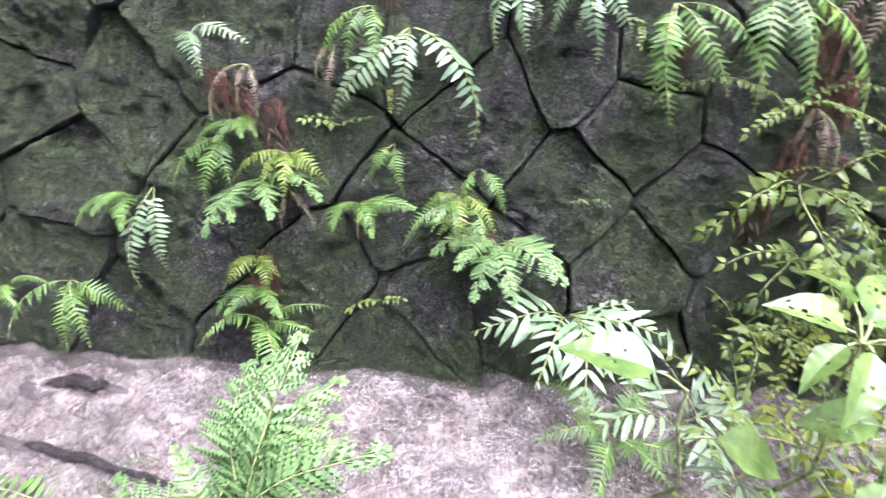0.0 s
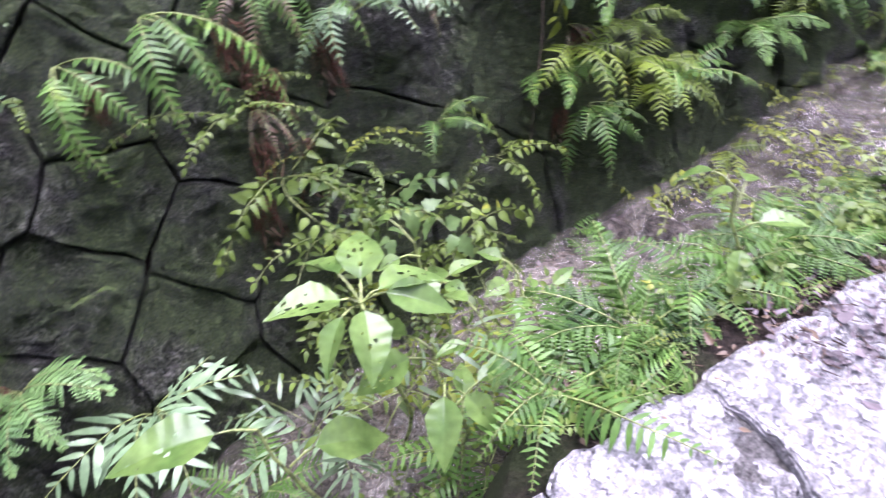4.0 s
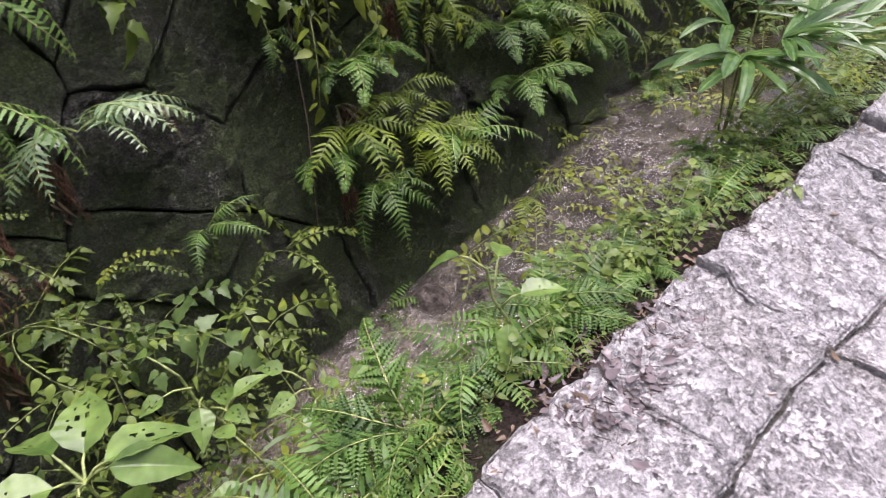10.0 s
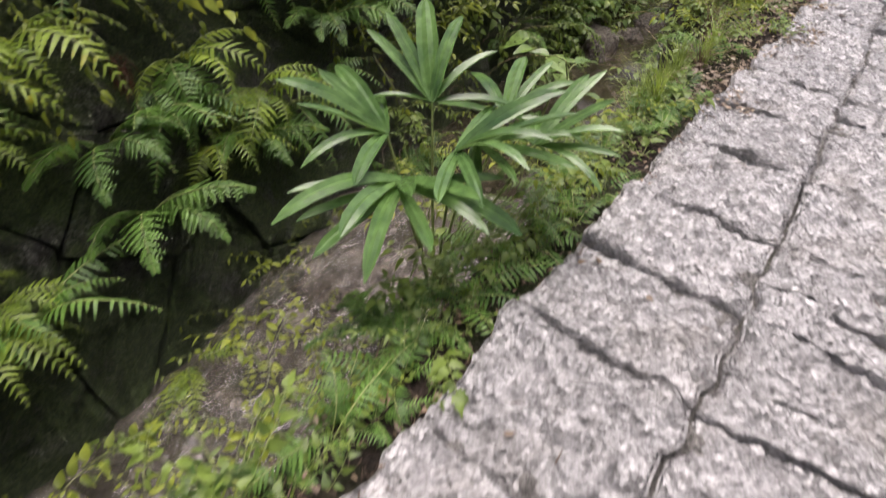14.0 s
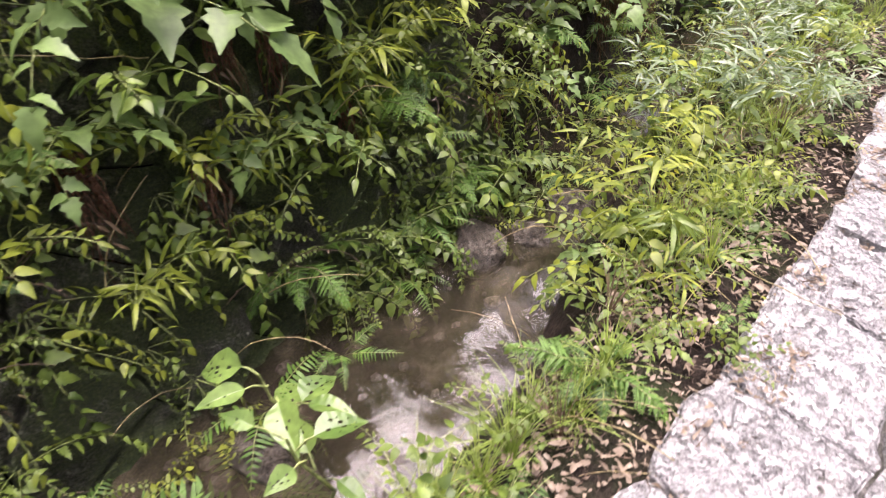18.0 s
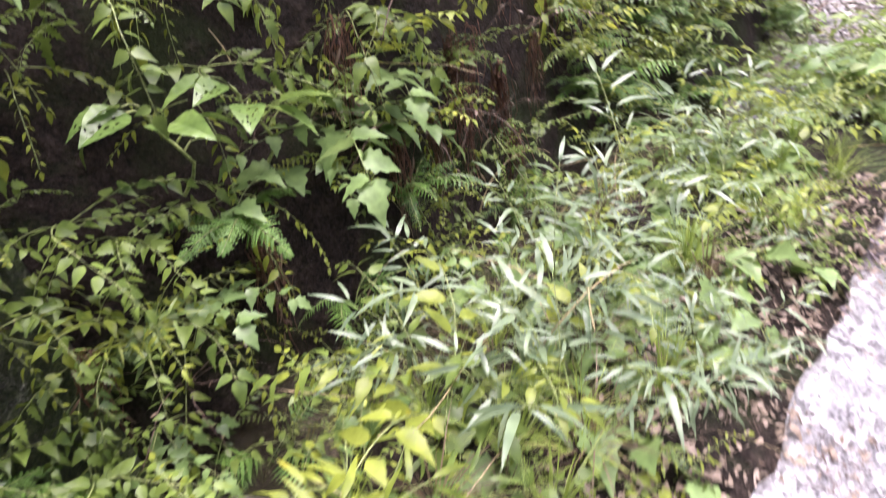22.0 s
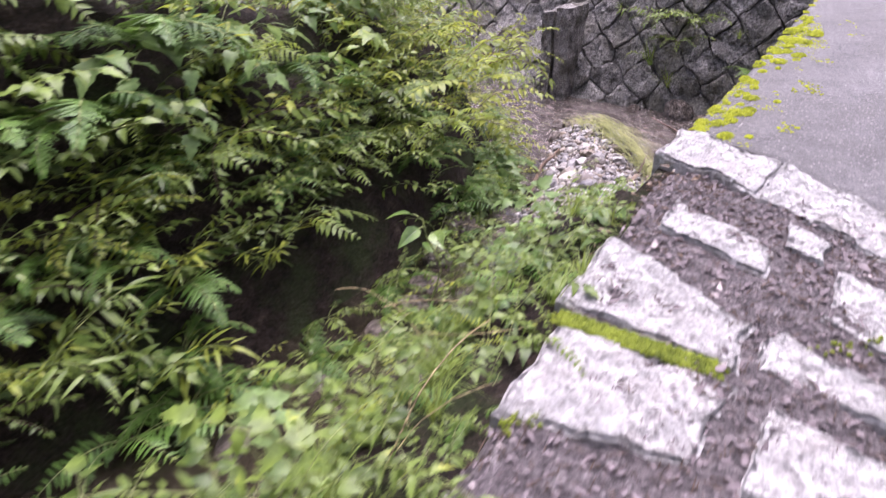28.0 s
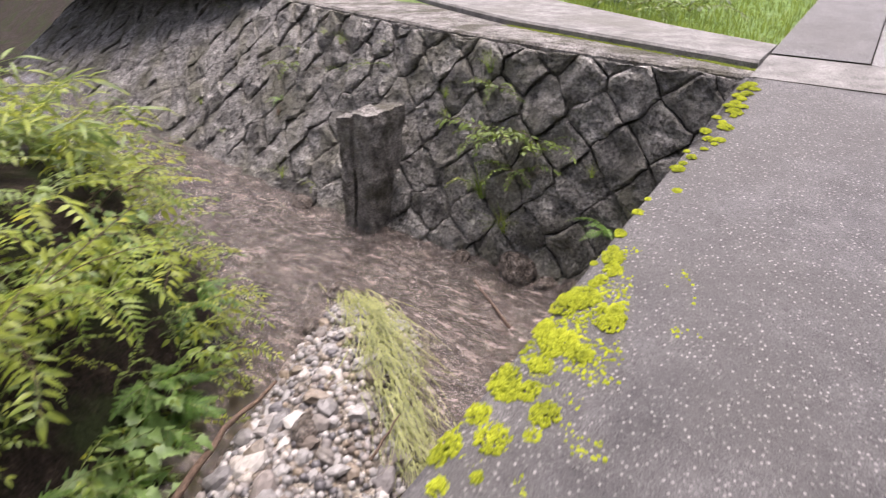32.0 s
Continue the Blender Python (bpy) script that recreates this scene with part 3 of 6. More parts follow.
M_LOG = surface("dark_rotten_wood", [(0.3, (0.018, 0.013, 0.011)), (0.55, (0.05, 0.04, 0.034)), (0.75, (0.12, 0.1, 0.088))], 30, (0.3, 0.7), 1.0, 110, bump_distance=0.02)
M_ROOT = surface("reddish_hanging_roots", [(0.3, (0.08, 0.035, 0.02)), (0.7, (0.27, 0.13, 0.075))], 40, (0.6, 0.9), 0.5, 120)


class Pile:
    """Vertices and faces with a material number, collected for one mesh."""

    def __init__(self):
        self.v, self.f, self.k = [], [], []

    def add(self, verts, faces, slot=0):
        n = len(self.v)
        self.v += [tuple(p) for p in verts]
        self.f += [tuple(i + n for i in f) for f in faces]
        self.k += [slot] * len(faces)

    def mesh(self, name, materials, smooth=True):
        me = bpy.data.meshes.new(name)
        me.from_pydata(self.v, [], self.f)
        for m in materials:
            me.materials.append(m)
        me.polygons.foreach_set("material_index", self.k)
        if smooth:
            me.polygons.foreach_set("use_smooth", [True] * len(me.polygons))
        me.update()
        return me


WIDTHS = {"ovate": ((0, 0.0), (0.12, 0.62), (0.32, 1.0), (0.6, 0.78), (0.84, 0.32), (1, 0)),
          "heart": ((-0.04, 0.25), (0.06, 0.82), (0.25, 1.0), (0.52, 0.72), (0.8, 0.27), (1, 0)),
          "lance": ((0, 0.12), (0.15, 0.75), (0.4, 1.0), (0.7, 0.72), (0.9, 0.3), (1, 0)),
          "tooth": ((0, 0.45), (0.1, 1.0), (0.17, 0.5), (0.28, 1.0), (0.36, 0.45), (0.48, 0.85), (0.55, 0.36), (0.68, 0.6), (0.76, 0.24), (1, 0)),
          "lobed": ((-0.14, 0.42), (0.0, 0.92), (0.1, 0.72), (0.27, 1.0), (0.4, 0.58), (0.58, 0.62), (0.7, 0.34), (1, 0)),
          "pinna": ((0, 0.8), (0.35, 1.0), (0.7, 0.75), (1, 0))}


def add_leaf(pile, origin, ahead, up, length, width, kind, slot=0, fold=0.25, droop=0.3, root=None):
    """A leaf with a folded midrib; root: the number of the vertex that its stalk grows from."""
    ahead, up = Vector(ahead).normalized(), Vector(up)
    side = ahead.cross(up).normalized()
    up = side.cross(ahead).normalized()
    verts, faces = [], []
    st = WIDTHS[kind]
    for t, w in st:
        mid = Vector(origin) + ahead * (length * t) - up * (length * droop * max(0, t) ** 2)
        off = side * (width * 0.5 * max(w, 0.03))
        lift = up * (width * 0.5 * w * fold)
        verts += [mid + off + lift, mid, mid - off + lift]
    for i in range(len(st) - 1):
        a, b = i * 3, i * 3 + 3
        faces += [(a, a + 1, b + 1, b), (a + 1, a + 2, b + 2, b + 1)]
    n = len(pile.v)
    pile.add(verts, faces, slot)
    if root is not None:
        pile.f += [(root, n, n + 1), (root, n + 1, n + 2)]
        pile.k += [slot, slot]


def add_tube(pile, pts, radius, slot=0, sides=3, taper=0.4):
    verts, faces = [], []
    for i, p in enumerate(pts):
        d = (Vector(pts[min(i + 1, len(pts) - 1)]) - Vector(pts[max(i - 1, 0)])).normalized()
        a = d.orthogonal().normalized()
        b = d.cross(a)
        r = radius * (1 - (1 - taper) * i / max(1, len(pts) - 1))
        for k in range(sides):
            q = 2 * math.pi * k / sides
            verts.append(Vector(p) + (a * math.cos(q) + b * math.sin(q)) * r)
    for i in range(len(pts) - 1):
        for k in range(sides):
            faces.append((i * sides + k, i * sides + (k + 1) % sides, (i + 1) * sides + (k + 1) % sides, (i + 1) * sides + k))
    pile.add(verts, faces, slot)


def arc(a0, a1, n, wobble=0.0, r=None, bend=0.0):
    """Points of a unit-long curve in xz that starts at elevation a0 and ends at a1 (degrees)."""
    pts, p, az = [Vector((0, 0, 0))], Vector((0, 0, 0)), 0.0
    for i in range(n):
        el = radians(a0 + (a1 - a0) * (i + 0.5) / n) + (r.uniform(-wobble, wobble) if r else 0)
        az += bend / n + (r.uniform(-wobble, wobble) if r else 0)
        p = p + Vector((math.cos(el) * math.cos(az), math.cos(el) * math.sin(az), math.sin(el))) / n
        pts.append(p.copy())
    return pts


def frond_mesh(name, a0, a1, pairs, width, kind, material, r, bare=0.12, pinna_width=0.17, fan=0.3):
    """One fern frond, a unit long: a midrib with pinnae on both sides. kind: pinna shape, or 'double' for twice-cut fronds."""
    pile = Pile()
    pts = arc(a0 + r.uniform(-12, 12), a1 + r.uniform(-15, 10), 12, 0.06, r, r.uniform(-0.7, 0.7))
    add_tube(pile, pts, 0.008, 1)
    for i in range(pairs):
        t = bare + (1 - bare) * (i + 0.5) / pairs
        f = t * 12
        k = min(11, int(f))
        p = pts[k].lerp(pts[k + 1], f - k)
        ahead = (pts[k + 1] - pts[k]).normalized()
        up = Vector((0, 1, 0)).cross(ahead) * -1
        s = (t - bare) / (1 - bare)
        reach = width * (0.55 + 0.45 * min(1, s / 0.25)) * (1 - max(0, s - 0.25) / 0.75) ** 0.75 + 0.015
        root = k * 3
        for sign in (-1, 1):
            out = (Vector((0, sign, 0)) + ahead * (fan + 0.5 * s) - up * r.uniform(0.0, 0.25)).normalized()
            if r.random() < 0.05:
                continue
            out = (out + Vector((r.uniform(-0.12, 0.12), 0, r.uniform(-0.2, 0.14)))).normalized()
            ln = reach * r.uniform(0.72, 1.12)
            if kind == "double":
                cut = max(3, int(ln / 0.026))
                for q in range(cut):
                    u = (q + 0.6) / cut
                    o = p + out * (ln * u) - up * (ln * 0.18 * u * u)
                    w = 0.042 * (1 - 0.75 * u) + 0.008
                    for sg in (-1, 1):
                        add_leaf(pile, o, ahead * sg + out * 0.75, up, w * r.uniform(0.8, 1.15), w * 0.5, "pinna", 0, 0.1, 0.2, root)
            else:
                add_leaf(pile, p, out, up, ln, max(0.014, pinna_width * ln + 0.006), kind, 0, 0.12, r.uniform(0.1, 0.35), root)
    return pile.mesh(name, [material, M_STEM])


def stem_mesh(name, a0, a1, leaves, size, ratio, kind, material, r, start=0.15, opposite=False, radius=0.006, wobble=0.08, droop=0.35, tip=True, stem=None, flat=0.5):
    pile = Pile()
    pts = arc(a0, a1, 10, wobble, r, r.uniform(-0.6, 0.6))
    add_tube(pile, pts, radius, 1)
    n = leaves
    for i in range(n):
        t = start + (1 - start) * (i + 0.5) / n
        f = t * 10
        k = min(9, int(f))
        p = pts[k].lerp(pts[k + 1], f - k)
        ahead = (pts[k + 1] - pts[k]).normalized()
        for sign in ((-1, 1) if opposite else ((-1) ** i,)):
            az = Vector((-ahead.y, ahead.x, 0))
            az = az.normalized() if az.length > 0.05 else Vector((r.uniform(-1, 1), r.uniform(-1, 1), 0)).normalized()
            out = az * sign + ahead * r.uniform(0.2, 0.9) + Vector((0, 0, r.uniform(-0.5, 0.25)))
            s = size * r.uniform(0.65, 1.15) * (1 - 0.35 * t)
            o = p + out.normalized() * s * 0.18
            add_leaf(pile, o, out, Vector((r.uniform(-flat, flat), r.uniform(-flat, flat), 1)), s, s * ratio, kind, 0, r.uniform(0.08, 0.35), r.uniform(0.1, droop * 1.6), k * 3)
    if tip:
        add_leaf(pile, pts[-1], pts[-1] - pts[-2], Vector((0, 0, 1)), size * 0.8, size * 0.8 * ratio, kind, 0, 0.2, droop, 30)
    return pile.mesh(name, [material, stem or M_STEM])


def grass_mesh(name, blades, spread, material, r, width=0.009, lean=1.1):
    """A tuft of blades, about a unit tall."""
    pile = Pile()
    pile.v.append((0, 0, -0.02))
    for _ in range(blades):
        az, ln = r.uniform(0, 6.28), r.uniform(0.5, 1.0)
        d = Vector((math.cos(az), math.sin(az), 0))
        l = r.uniform(0.1, lean)
        side = Vector((-d.y, d.x, 0)) * width
        p0 = d * r.uniform(0, spread)
        verts = []
        for k in range(5):
            t = k / 4
            c = p0 + Vector((0, 0, 1)) * ln * (t - 0.45 * l * t * t) + d * ln * l * t * t
            verts += [c + side * (1 - t) ** 0.6, c - side * (1 - t) ** 0.6]
        n = len(pile.v)
        pile.add(verts, [(2 * k, 2 * k + 1, 2 * k + 3, 2 * k + 2) for k in range(4)])
        pile.f.append((0, n, n + 1))
        pile.k.append(0)
    return pile.mesh(name, [material])


pr = random.Random(21)
FROND = {
    "hang": [frond_mesh("frond", 20, -85, 18, 0.17, "tooth", M_FERN, pr, pinna_width=0.2) for _ in range(3)],
    "arch": [frond_mesh("frond", 60, -35, 18, 0.19, "tooth", M_FERN, pr, pinna_width=0.19) for _ in range(3)],
    "double": [frond_mesh("frond", 50, -45, 15, 0.24, "double", M_FERN, pr) for _ in range(3)],
    "lacy": [frond_mesh("frond", 50, -40, 15, 0.26, "double", M_FERN_LIGHT, pr) for _ in range(3)],
    "yellow": [frond_mesh("frond", 45, -55, 15, 0.21, "tooth", M_FERN_YELLOW, pr, pinna_width=0.2) for _ in range(3)],
    "pale": [frond_mesh("frond", 45, -40, 15, 0.2, "tooth", M_FERN_PALE, pr, pinna_width=0.22) for _ in range(3)],
    "pale_hang": [frond_mesh("frond", 5, -88, 16, 0.15, "lance", M_FERN_PALE, pr, pinna_width=0.24) for _ in range(2)],
    "ladder": [frond_mesh("frond", 40, -30, 15, 0.19, "lance", M_FERN, pr, pinna_width=0.19, fan=0.1) for _ in range(3)],
    "pinnate": [frond_mesh("leaf_stalk", 35, -30, 9, 0.2, "ovate", M_WEED, pr, bare=0.25, pinna_width=0.36, fan=0.35) for _ in range(4)],
    "pinnate_yellow": [frond_mesh("leaf_stalk", 25, -25, 9, 0.2, "ovate", M_WEED_YELLOW, pr, bare=0.25, pinna_width=0.36, fan=0.35) for _ in range(3)],
    "spike": [frond_mesh("flower_spike", 15, -55, 34, 0.003, "pinna", M_SPIKE, pr, pinna_width=0.5) for _ in range(3)],
    "dead": [frond_mesh("dead_frond", 10, -88, 20, 0.09, "tooth", M_DRY, pr, pinna_width=0.2) for _ in range(3)],
    "sprayed": [frond_mesh("frond", 60, -30, 8, 0.34, "lance", M_FERN_PALE, pr, pinna_width=0.2, fan=0.8) for _ in range(3)],
}
STEM = {
    "weed": [stem_mesh("leafy_stem", 70, -20, n, s, q, "ovate", M_WEED, pr, flat=0.9, opposite=o, wobble=0.12) for n, s, q, o in ((18, 0.11, 0.5, False), (12, 0.17, 0.42, False), (10, 0.13, 0.5, True), (9, 0.21, 0.5, False), (14, 0.15, 0.36, False), (8, 0.12, 0.6, True))],
    "weed_yellow": [stem_mesh("leafy_stem", 70, -15, n, s, q, "ovate", M_WEED_YELLOW, pr, flat=0.9, opposite=o, wobble=0.12) for n, s, q, o in ((17, 0.11, 0.45, False), (11, 0.18, 0.4, False), (9, 0.13, 0.5, True), (15, 0.14, 0.35, False), (10, 0.2, 0.5, False))],
    "small": [stem_mesh("leafy_stem", 60, -35, 15, 0.075, 0.6, "ovate", m, pr, flat=1.0, opposite=True, wobble=0.16, radius=0.004) for m in (M_WEED, M_WEED, M_WEED_YELLOW, M_WEED)],
    "lance": [stem_mesh("leafy_stem", 75, 10, n, s, 0.16, "lance", m, pr, flat=0.9, droop=0.5, start=0.05) for n, s, m in ((13, 0.3, M_WEED), (11, 0.36, M_WEED_YELLOW), (14, 0.26, M_WEED_YELLOW), (12, 0.32, M_WEED))],
    "lobed": [stem_mesh("leafy_stem", 45, -40, n, s, 0.85, "lobed", M_PALELEAF, pr, flat=0.8, wobble=0.15, droop=0.3) for n, s in ((6, 0.30), (8, 0.24), (5, 0.36), (7, 0.2))],
    "nettle": [stem_mesh("leafy_stem", 30, -60, n, s, 0.6, k, M_WEED, pr, opposite=True, flat=1.0, wobble=0.14) for n, s, k in ((10, 0.13, "heart"), (8, 0.19, "tooth"), (12, 0.10, "heart"), (9, 0.15, "tooth"), (7, 0.21, "heart"), (11, 0.12, "ovate"))],
    "vine": [stem_mesh("trailing_stem", -20, -88, n, s, q, k, M_WEED, pr, droop=0.5, flat=1.0, wobble=0.12) for n, s, q, k in ((17, 0.09, 0.62, "heart"), (13, 0.14, 0.7, "lobed"), (15, 0.11, 0.5, "ovate"), (20, 0.07, 0.6, "heart"), (11, 0.17, 0.75, "lobed"))],
    "vine_yellow": [stem_mesh("trailing_stem", -10, -80, n, s, 0.5, "ovate", M_WEED_YELLOW, pr, droop=0.5) for n, s in ((15, 0.12), (12, 0.17), (18, 0.09))],
    "sasa": [stem_mesh("cane", 75, 30, 8, s, 0.15, "lance", M_SASA, pr, start=0.45, droop=0.5, flat=0.8) for s in (0.34, 0.28, 0.38, 0.30, 0.33)],
    "herb": [stem_mesh("leafy_stem", 55, 0, n, s, q, k, M_WEED, pr) for n, s, q, k in ((9, 0.20, 0.6, "ovate"), (7, 0.26, 0.75, "lobed"), (8, 0.22, 0.62, "heart"), (11, 0.16, 0.5, "tooth"))],
    "bush": [stem_mesh("branch", 40, -30, n, s, q, "ovate", M_WEED, pr, opposite=True, stem=M_TWIG, wobble=0.14, flat=0.8) for n, s, q in ((18, 0.11, 0.42), (14, 0.16, 0.36), (20, 0.09, 0.45), (12, 0.19, 0.3))],
    "bush_yellow": [stem_mesh("branch", 40, -25, n, s, q, "ovate", M_WEED_YELLOW, pr, opposite=True, stem=M_TWIG, wobble=0.14, flat=0.8) for n, s, q in ((18, 0.11, 0.4), (14, 0.16, 0.34), (19, 0.09, 0.45))],
    "bare": [stem_mesh("bare_twig", 60, -50, 3, 0.06, 0.4, "ovate", M_DRY, pr, stem=M_TWIG, wobble=0.2, tip=False, radius=0.008) for _ in range(3)],
}
TUFT = [grass_mesh("grass_tuft", 40, 0.12, M_GRASS, pr) for _ in range(3)]
TUFT_DRY = [grass_mesh("grass_tuft", 34, 0.1, M_DRY, pr, lean=0.9) for _ in range(2)]
ROOTS = []
for _ in range(4):
    pile = Pile()
    pile.v.append((0, 0.03, 0.05))
    for _ in range(34):
        q = Vector((pr.uniform(-0.1, 0.1), pr.uniform(-0.04, 0.06), pr.uniform(-0.1, 0.1)))
        pts = [q.copy()]
        ln = pr.uniform(0.3, 1.0)
        for _ in range(6):
            q = q + Vector((pr.uniform(-0.05, 0.05), pr.uniform(-0.05, 0.03), -ln / 6))
            pts.append(q.copy())
        n = len(pile.v)
        add_tube(pile, pts, pr.uniform(0.002, 0.007), 0)
        pile.f.append((0, n, n + 1))
        pile.k.append(0)
    for _ in range(8):
        add_leaf(pile, (pr.uniform(-0.1, 0.1), pr.uniform(-0.1, 0), pr.uniform(-0.8, 0)), (pr.uniform(-1, 1), -0.5, -1), (0, -1, 0.3), pr.uniform(0.08, 0.18), 0.022, "lance", 1, 0.4, 0.3, 0)
    ROOTS.append(pile.mesh("root_mat", [M_ROOT, M_DRY]))

LABELS = {
    "hang": ("fern", "green fern with fronds hanging down the mossy stones", "fern"),
    "arch": ("fern", "green fern with arching toothed fronds on the bank", "fern"),
    "double": ("fern", "dark green fern with finely cut lacy fronds", "fern"),
    "lacy": ("fern", "fresh light green lacy fern by the water", "fern"),
    "yellow": ("fern", "bright yellow-green fern arching over the stream", "fern"),
    "pale": ("fern", "pale green fern growing from a wall joint", "fern"),
    "pale_hang": ("fern", "pale fern with long fronds hanging from a wall joint", "fern"),
    "ladder": ("fern", "fern with narrow ladder-like leaflets beside the path", "fern"),
    "pinnate": ("sapling", "young sapling with paired oval leaflets along its stalks", "sapling"),
    "pinnate_yellow": ("sapling", "yellowing sapling branch with paired oval leaflets", "sapling"),
    "spike": ("flowering_branch", "thin pale flower spikes hanging over the dark hollow", "branch"),
    "dead": ("dead_fern", "withered brown fern fronds hanging on the stones", "fern"),
    "sprayed": ("fern", "large pale fern with broad drooping leaflets by the water", "fern"),
    "weed": ("leafy_weed", "green leafy weed with oval leaves on arching stems", "weed"),
    "weed_yellow": ("yellow_weed", "yellow-green leafy weed in bright light on the verge", "weed"),
    "nettle": ("nettle", "heart-leaved weed drooping from the bank over the ditch", "weed"),
    "vine": ("trailing_vine", "green trailing vine hanging down the bank", "vine"),
    "vine_yellow": ("trailing_vine", "yellow-green vine hanging down over the wall", "vine"),
    "small": ("creeping_weed", "fine small-leaved creeping weed among the stems", "weed"),
    "lance": ("narrow_leaved_weed", "tall weed with long narrow grass-like leaves", "weed"),
    "lobed": ("wild_grape", "pale lobed grape-like leaves on sprawling stems", "weed"),
    "bare": ("bare_bramble", "bare brown bramble twigs in the dark bank", "bramble"),
    "sasa": ("bamboo_grass", "bamboo grass with long pale narrow leaves on the verge", "grass"),
    "herb": ("low_herb", "low broad-leaved herb at the edge of the path", "herb"),
    "bush": ("shrub", "green shrub with small paired leaves on the bank", "shrub"),
    "bush_yellow": ("shrub", "sunlit yellow-green shrub with small leaves", "shrub"),
}


def plant(kind, base, count, size, facing=None, spread=180.0, r=rng, lift=0.0, tilt=12.0):
    """A plant of that kind at base: count fronds or stems as its parts. facing: degrees, the way it leans; spread: how far round from there."""
    name, label, category = LABELS[kind]
    ob = tagged(new(name), label, category, group=category + " plants")
    ob.location = base
    meshes = FROND.get(kind) or STEM[kind]
    turn0 = r.uniform(0, 360)
    for i in range(count):
        if facing is None:
            az = turn0 + 360 * i / count + r.uniform(-20, 20)
        else:
            az = facing + (spread * (2 * (i + 0.5) / count - 1) if count > 1 else 0) + r.uniform(-12, 12)
        s = size * r.uniform(0.7, 1.12)
        me = r.choice(meshes)
        o = Vector((math.cos(radians(az)), math.sin(radians(az)), 0)) * size * 0.03
        part(me.name, me, ob, m=Matrix.LocRotScale(o, Euler((radians(r.uniform(-25, 25)), radians(r.uniform(-tilt, tilt) - lift), radians(az))), (s, s, s)))
    return ob


def tuft(base, size, dry=False, r=rng):
    ob = tagged(new("grass_tuft", r.choice(TUFT_DRY if dry else TUFT)), "dry brown tuft of bent grass" if dry else "green grass tuft with thin bent blades", "grass", group="grass tufts")
    s = size * r.uniform(0.8, 1.15)
    ob.matrix_basis = Matrix.LocRotScale(base, Euler((r.uniform(-0.2, 0.2), r.uniform(-0.2, 0.2), r.uniform(0, 6.28))), (s, s, s))
    return ob


def hanging_roots(base, size, r=rng):
    ob = tagged(new("root_mat", r.choice(ROOTS)), "reddish brown dead roots hanging down the bank", "roots", group="hanging roots")
    ob.matrix_basis = Matrix.LocRotScale(base, Euler((0, 0, r.uniform(-0.5, 0.5))), (size, size, size))
    return ob


def on_wall(u, v, out=0.06):
    return Vector(wall_point(u, v, out))


def on_bank(x, y, out=0.0):
    return Vector((x, y, ground_at(x, y) + out))


# ---- plants on the stone wall at the start ----
for kind, u, v, count, size, facing, spread in (
        ("pale", -1.16, 0.43, 3, 0.30, -60, 40), ("pale_hang", -0.50, 0.47, 3, 0.42, -75, 40), ("hang", -0.62, 0.52, 3, 0.3, -100, 60),
        ("pale_hang", -0.2, 0.6, 4, 0.24, -95, 50), ("pale_hang", 0.0, 0.6, 4, 0.26, -85, 50), ("pale", -0.07, 0.66, 4, 0.40, -90, 80), ("hang", 0.24, 0.55, 4, 0.45, -75, 45), ("hang", 0.48, 0.6, 4, 0.5, -60, 50),
        ("lacy", -0.98, 0.02, 4, 0.3, -50, 60), ("hang", -1.06, 0.16, 3, 0.26, -95, 40), ("double", -1.38, -0.03, 3, 0.24, -95, 50),
        ("pale_hang", -1.3, 0.0, 2, 0.34, -70, 30), ("double", -0.62, -0.02, 3, 0.22, -60, 60), ("arch", -0.28, -0.02, 4, 0.26, -110, 50),
        ("lacy", -0.16, -0.12, 7, 0.32, -95, 100), ("sprayed", 0.1, -0.34, 6, 0.5, -60, 100), ("arch", -0.92, -0.42, 5, 0.3, -70, 80),
        ("hang", -1.62, -0.32, 4, 0.28, -60, 70), ("double", -0.95, -0.3, 3, 0.2, -90, 60), ("hang", -0.52, 0.16, 2, 0.2, -90, 30), ("arch", -1.85, -0.35, 3, 0.26, -60, 60),
        ("hang", 0.85, 0.62, 6, 0.42, -80, 80), ("pale", 1.12, 0.46, 7, 0.42, -75, 80), ("hang", 1.0, 0.9, 5, 0.45, -90, 80), ("arch", 1.32, 0.05, 3, 0.25, -80, 80),
        ("yellow", 2.0, 0.12, 6, 0.46, -70, 80), ("double", 2.1, 0.32, 6, 0.42, -60, 80), ("yellow", 2.25, 0.0, 5, 0.40, -50, 70), ("hang", 1.85, 0.5, 4, 0.3, -70, 60),
        ("hang", 2.6, 0.5, 5, 0.4, -80, 80), ("double", 3.0, 0.2, 5, 0.35, -80, 80), ("yellow", 2.9, 0.55, 6, 0.5, -80, 80), ("hang", 3.4, 0.35, 6, 0.42, -80, 80),
        ("yellow", 3.7, 0.1, 6, 0.45, -100, 80), ("double", 4.2, 0.25, 6, 0.4, -90, 80), ("hang", 4.5, 0.6, 7, 0.5, -90, 80)):
    plant(kind, on_wall(u, v), count, size, facing, spread)
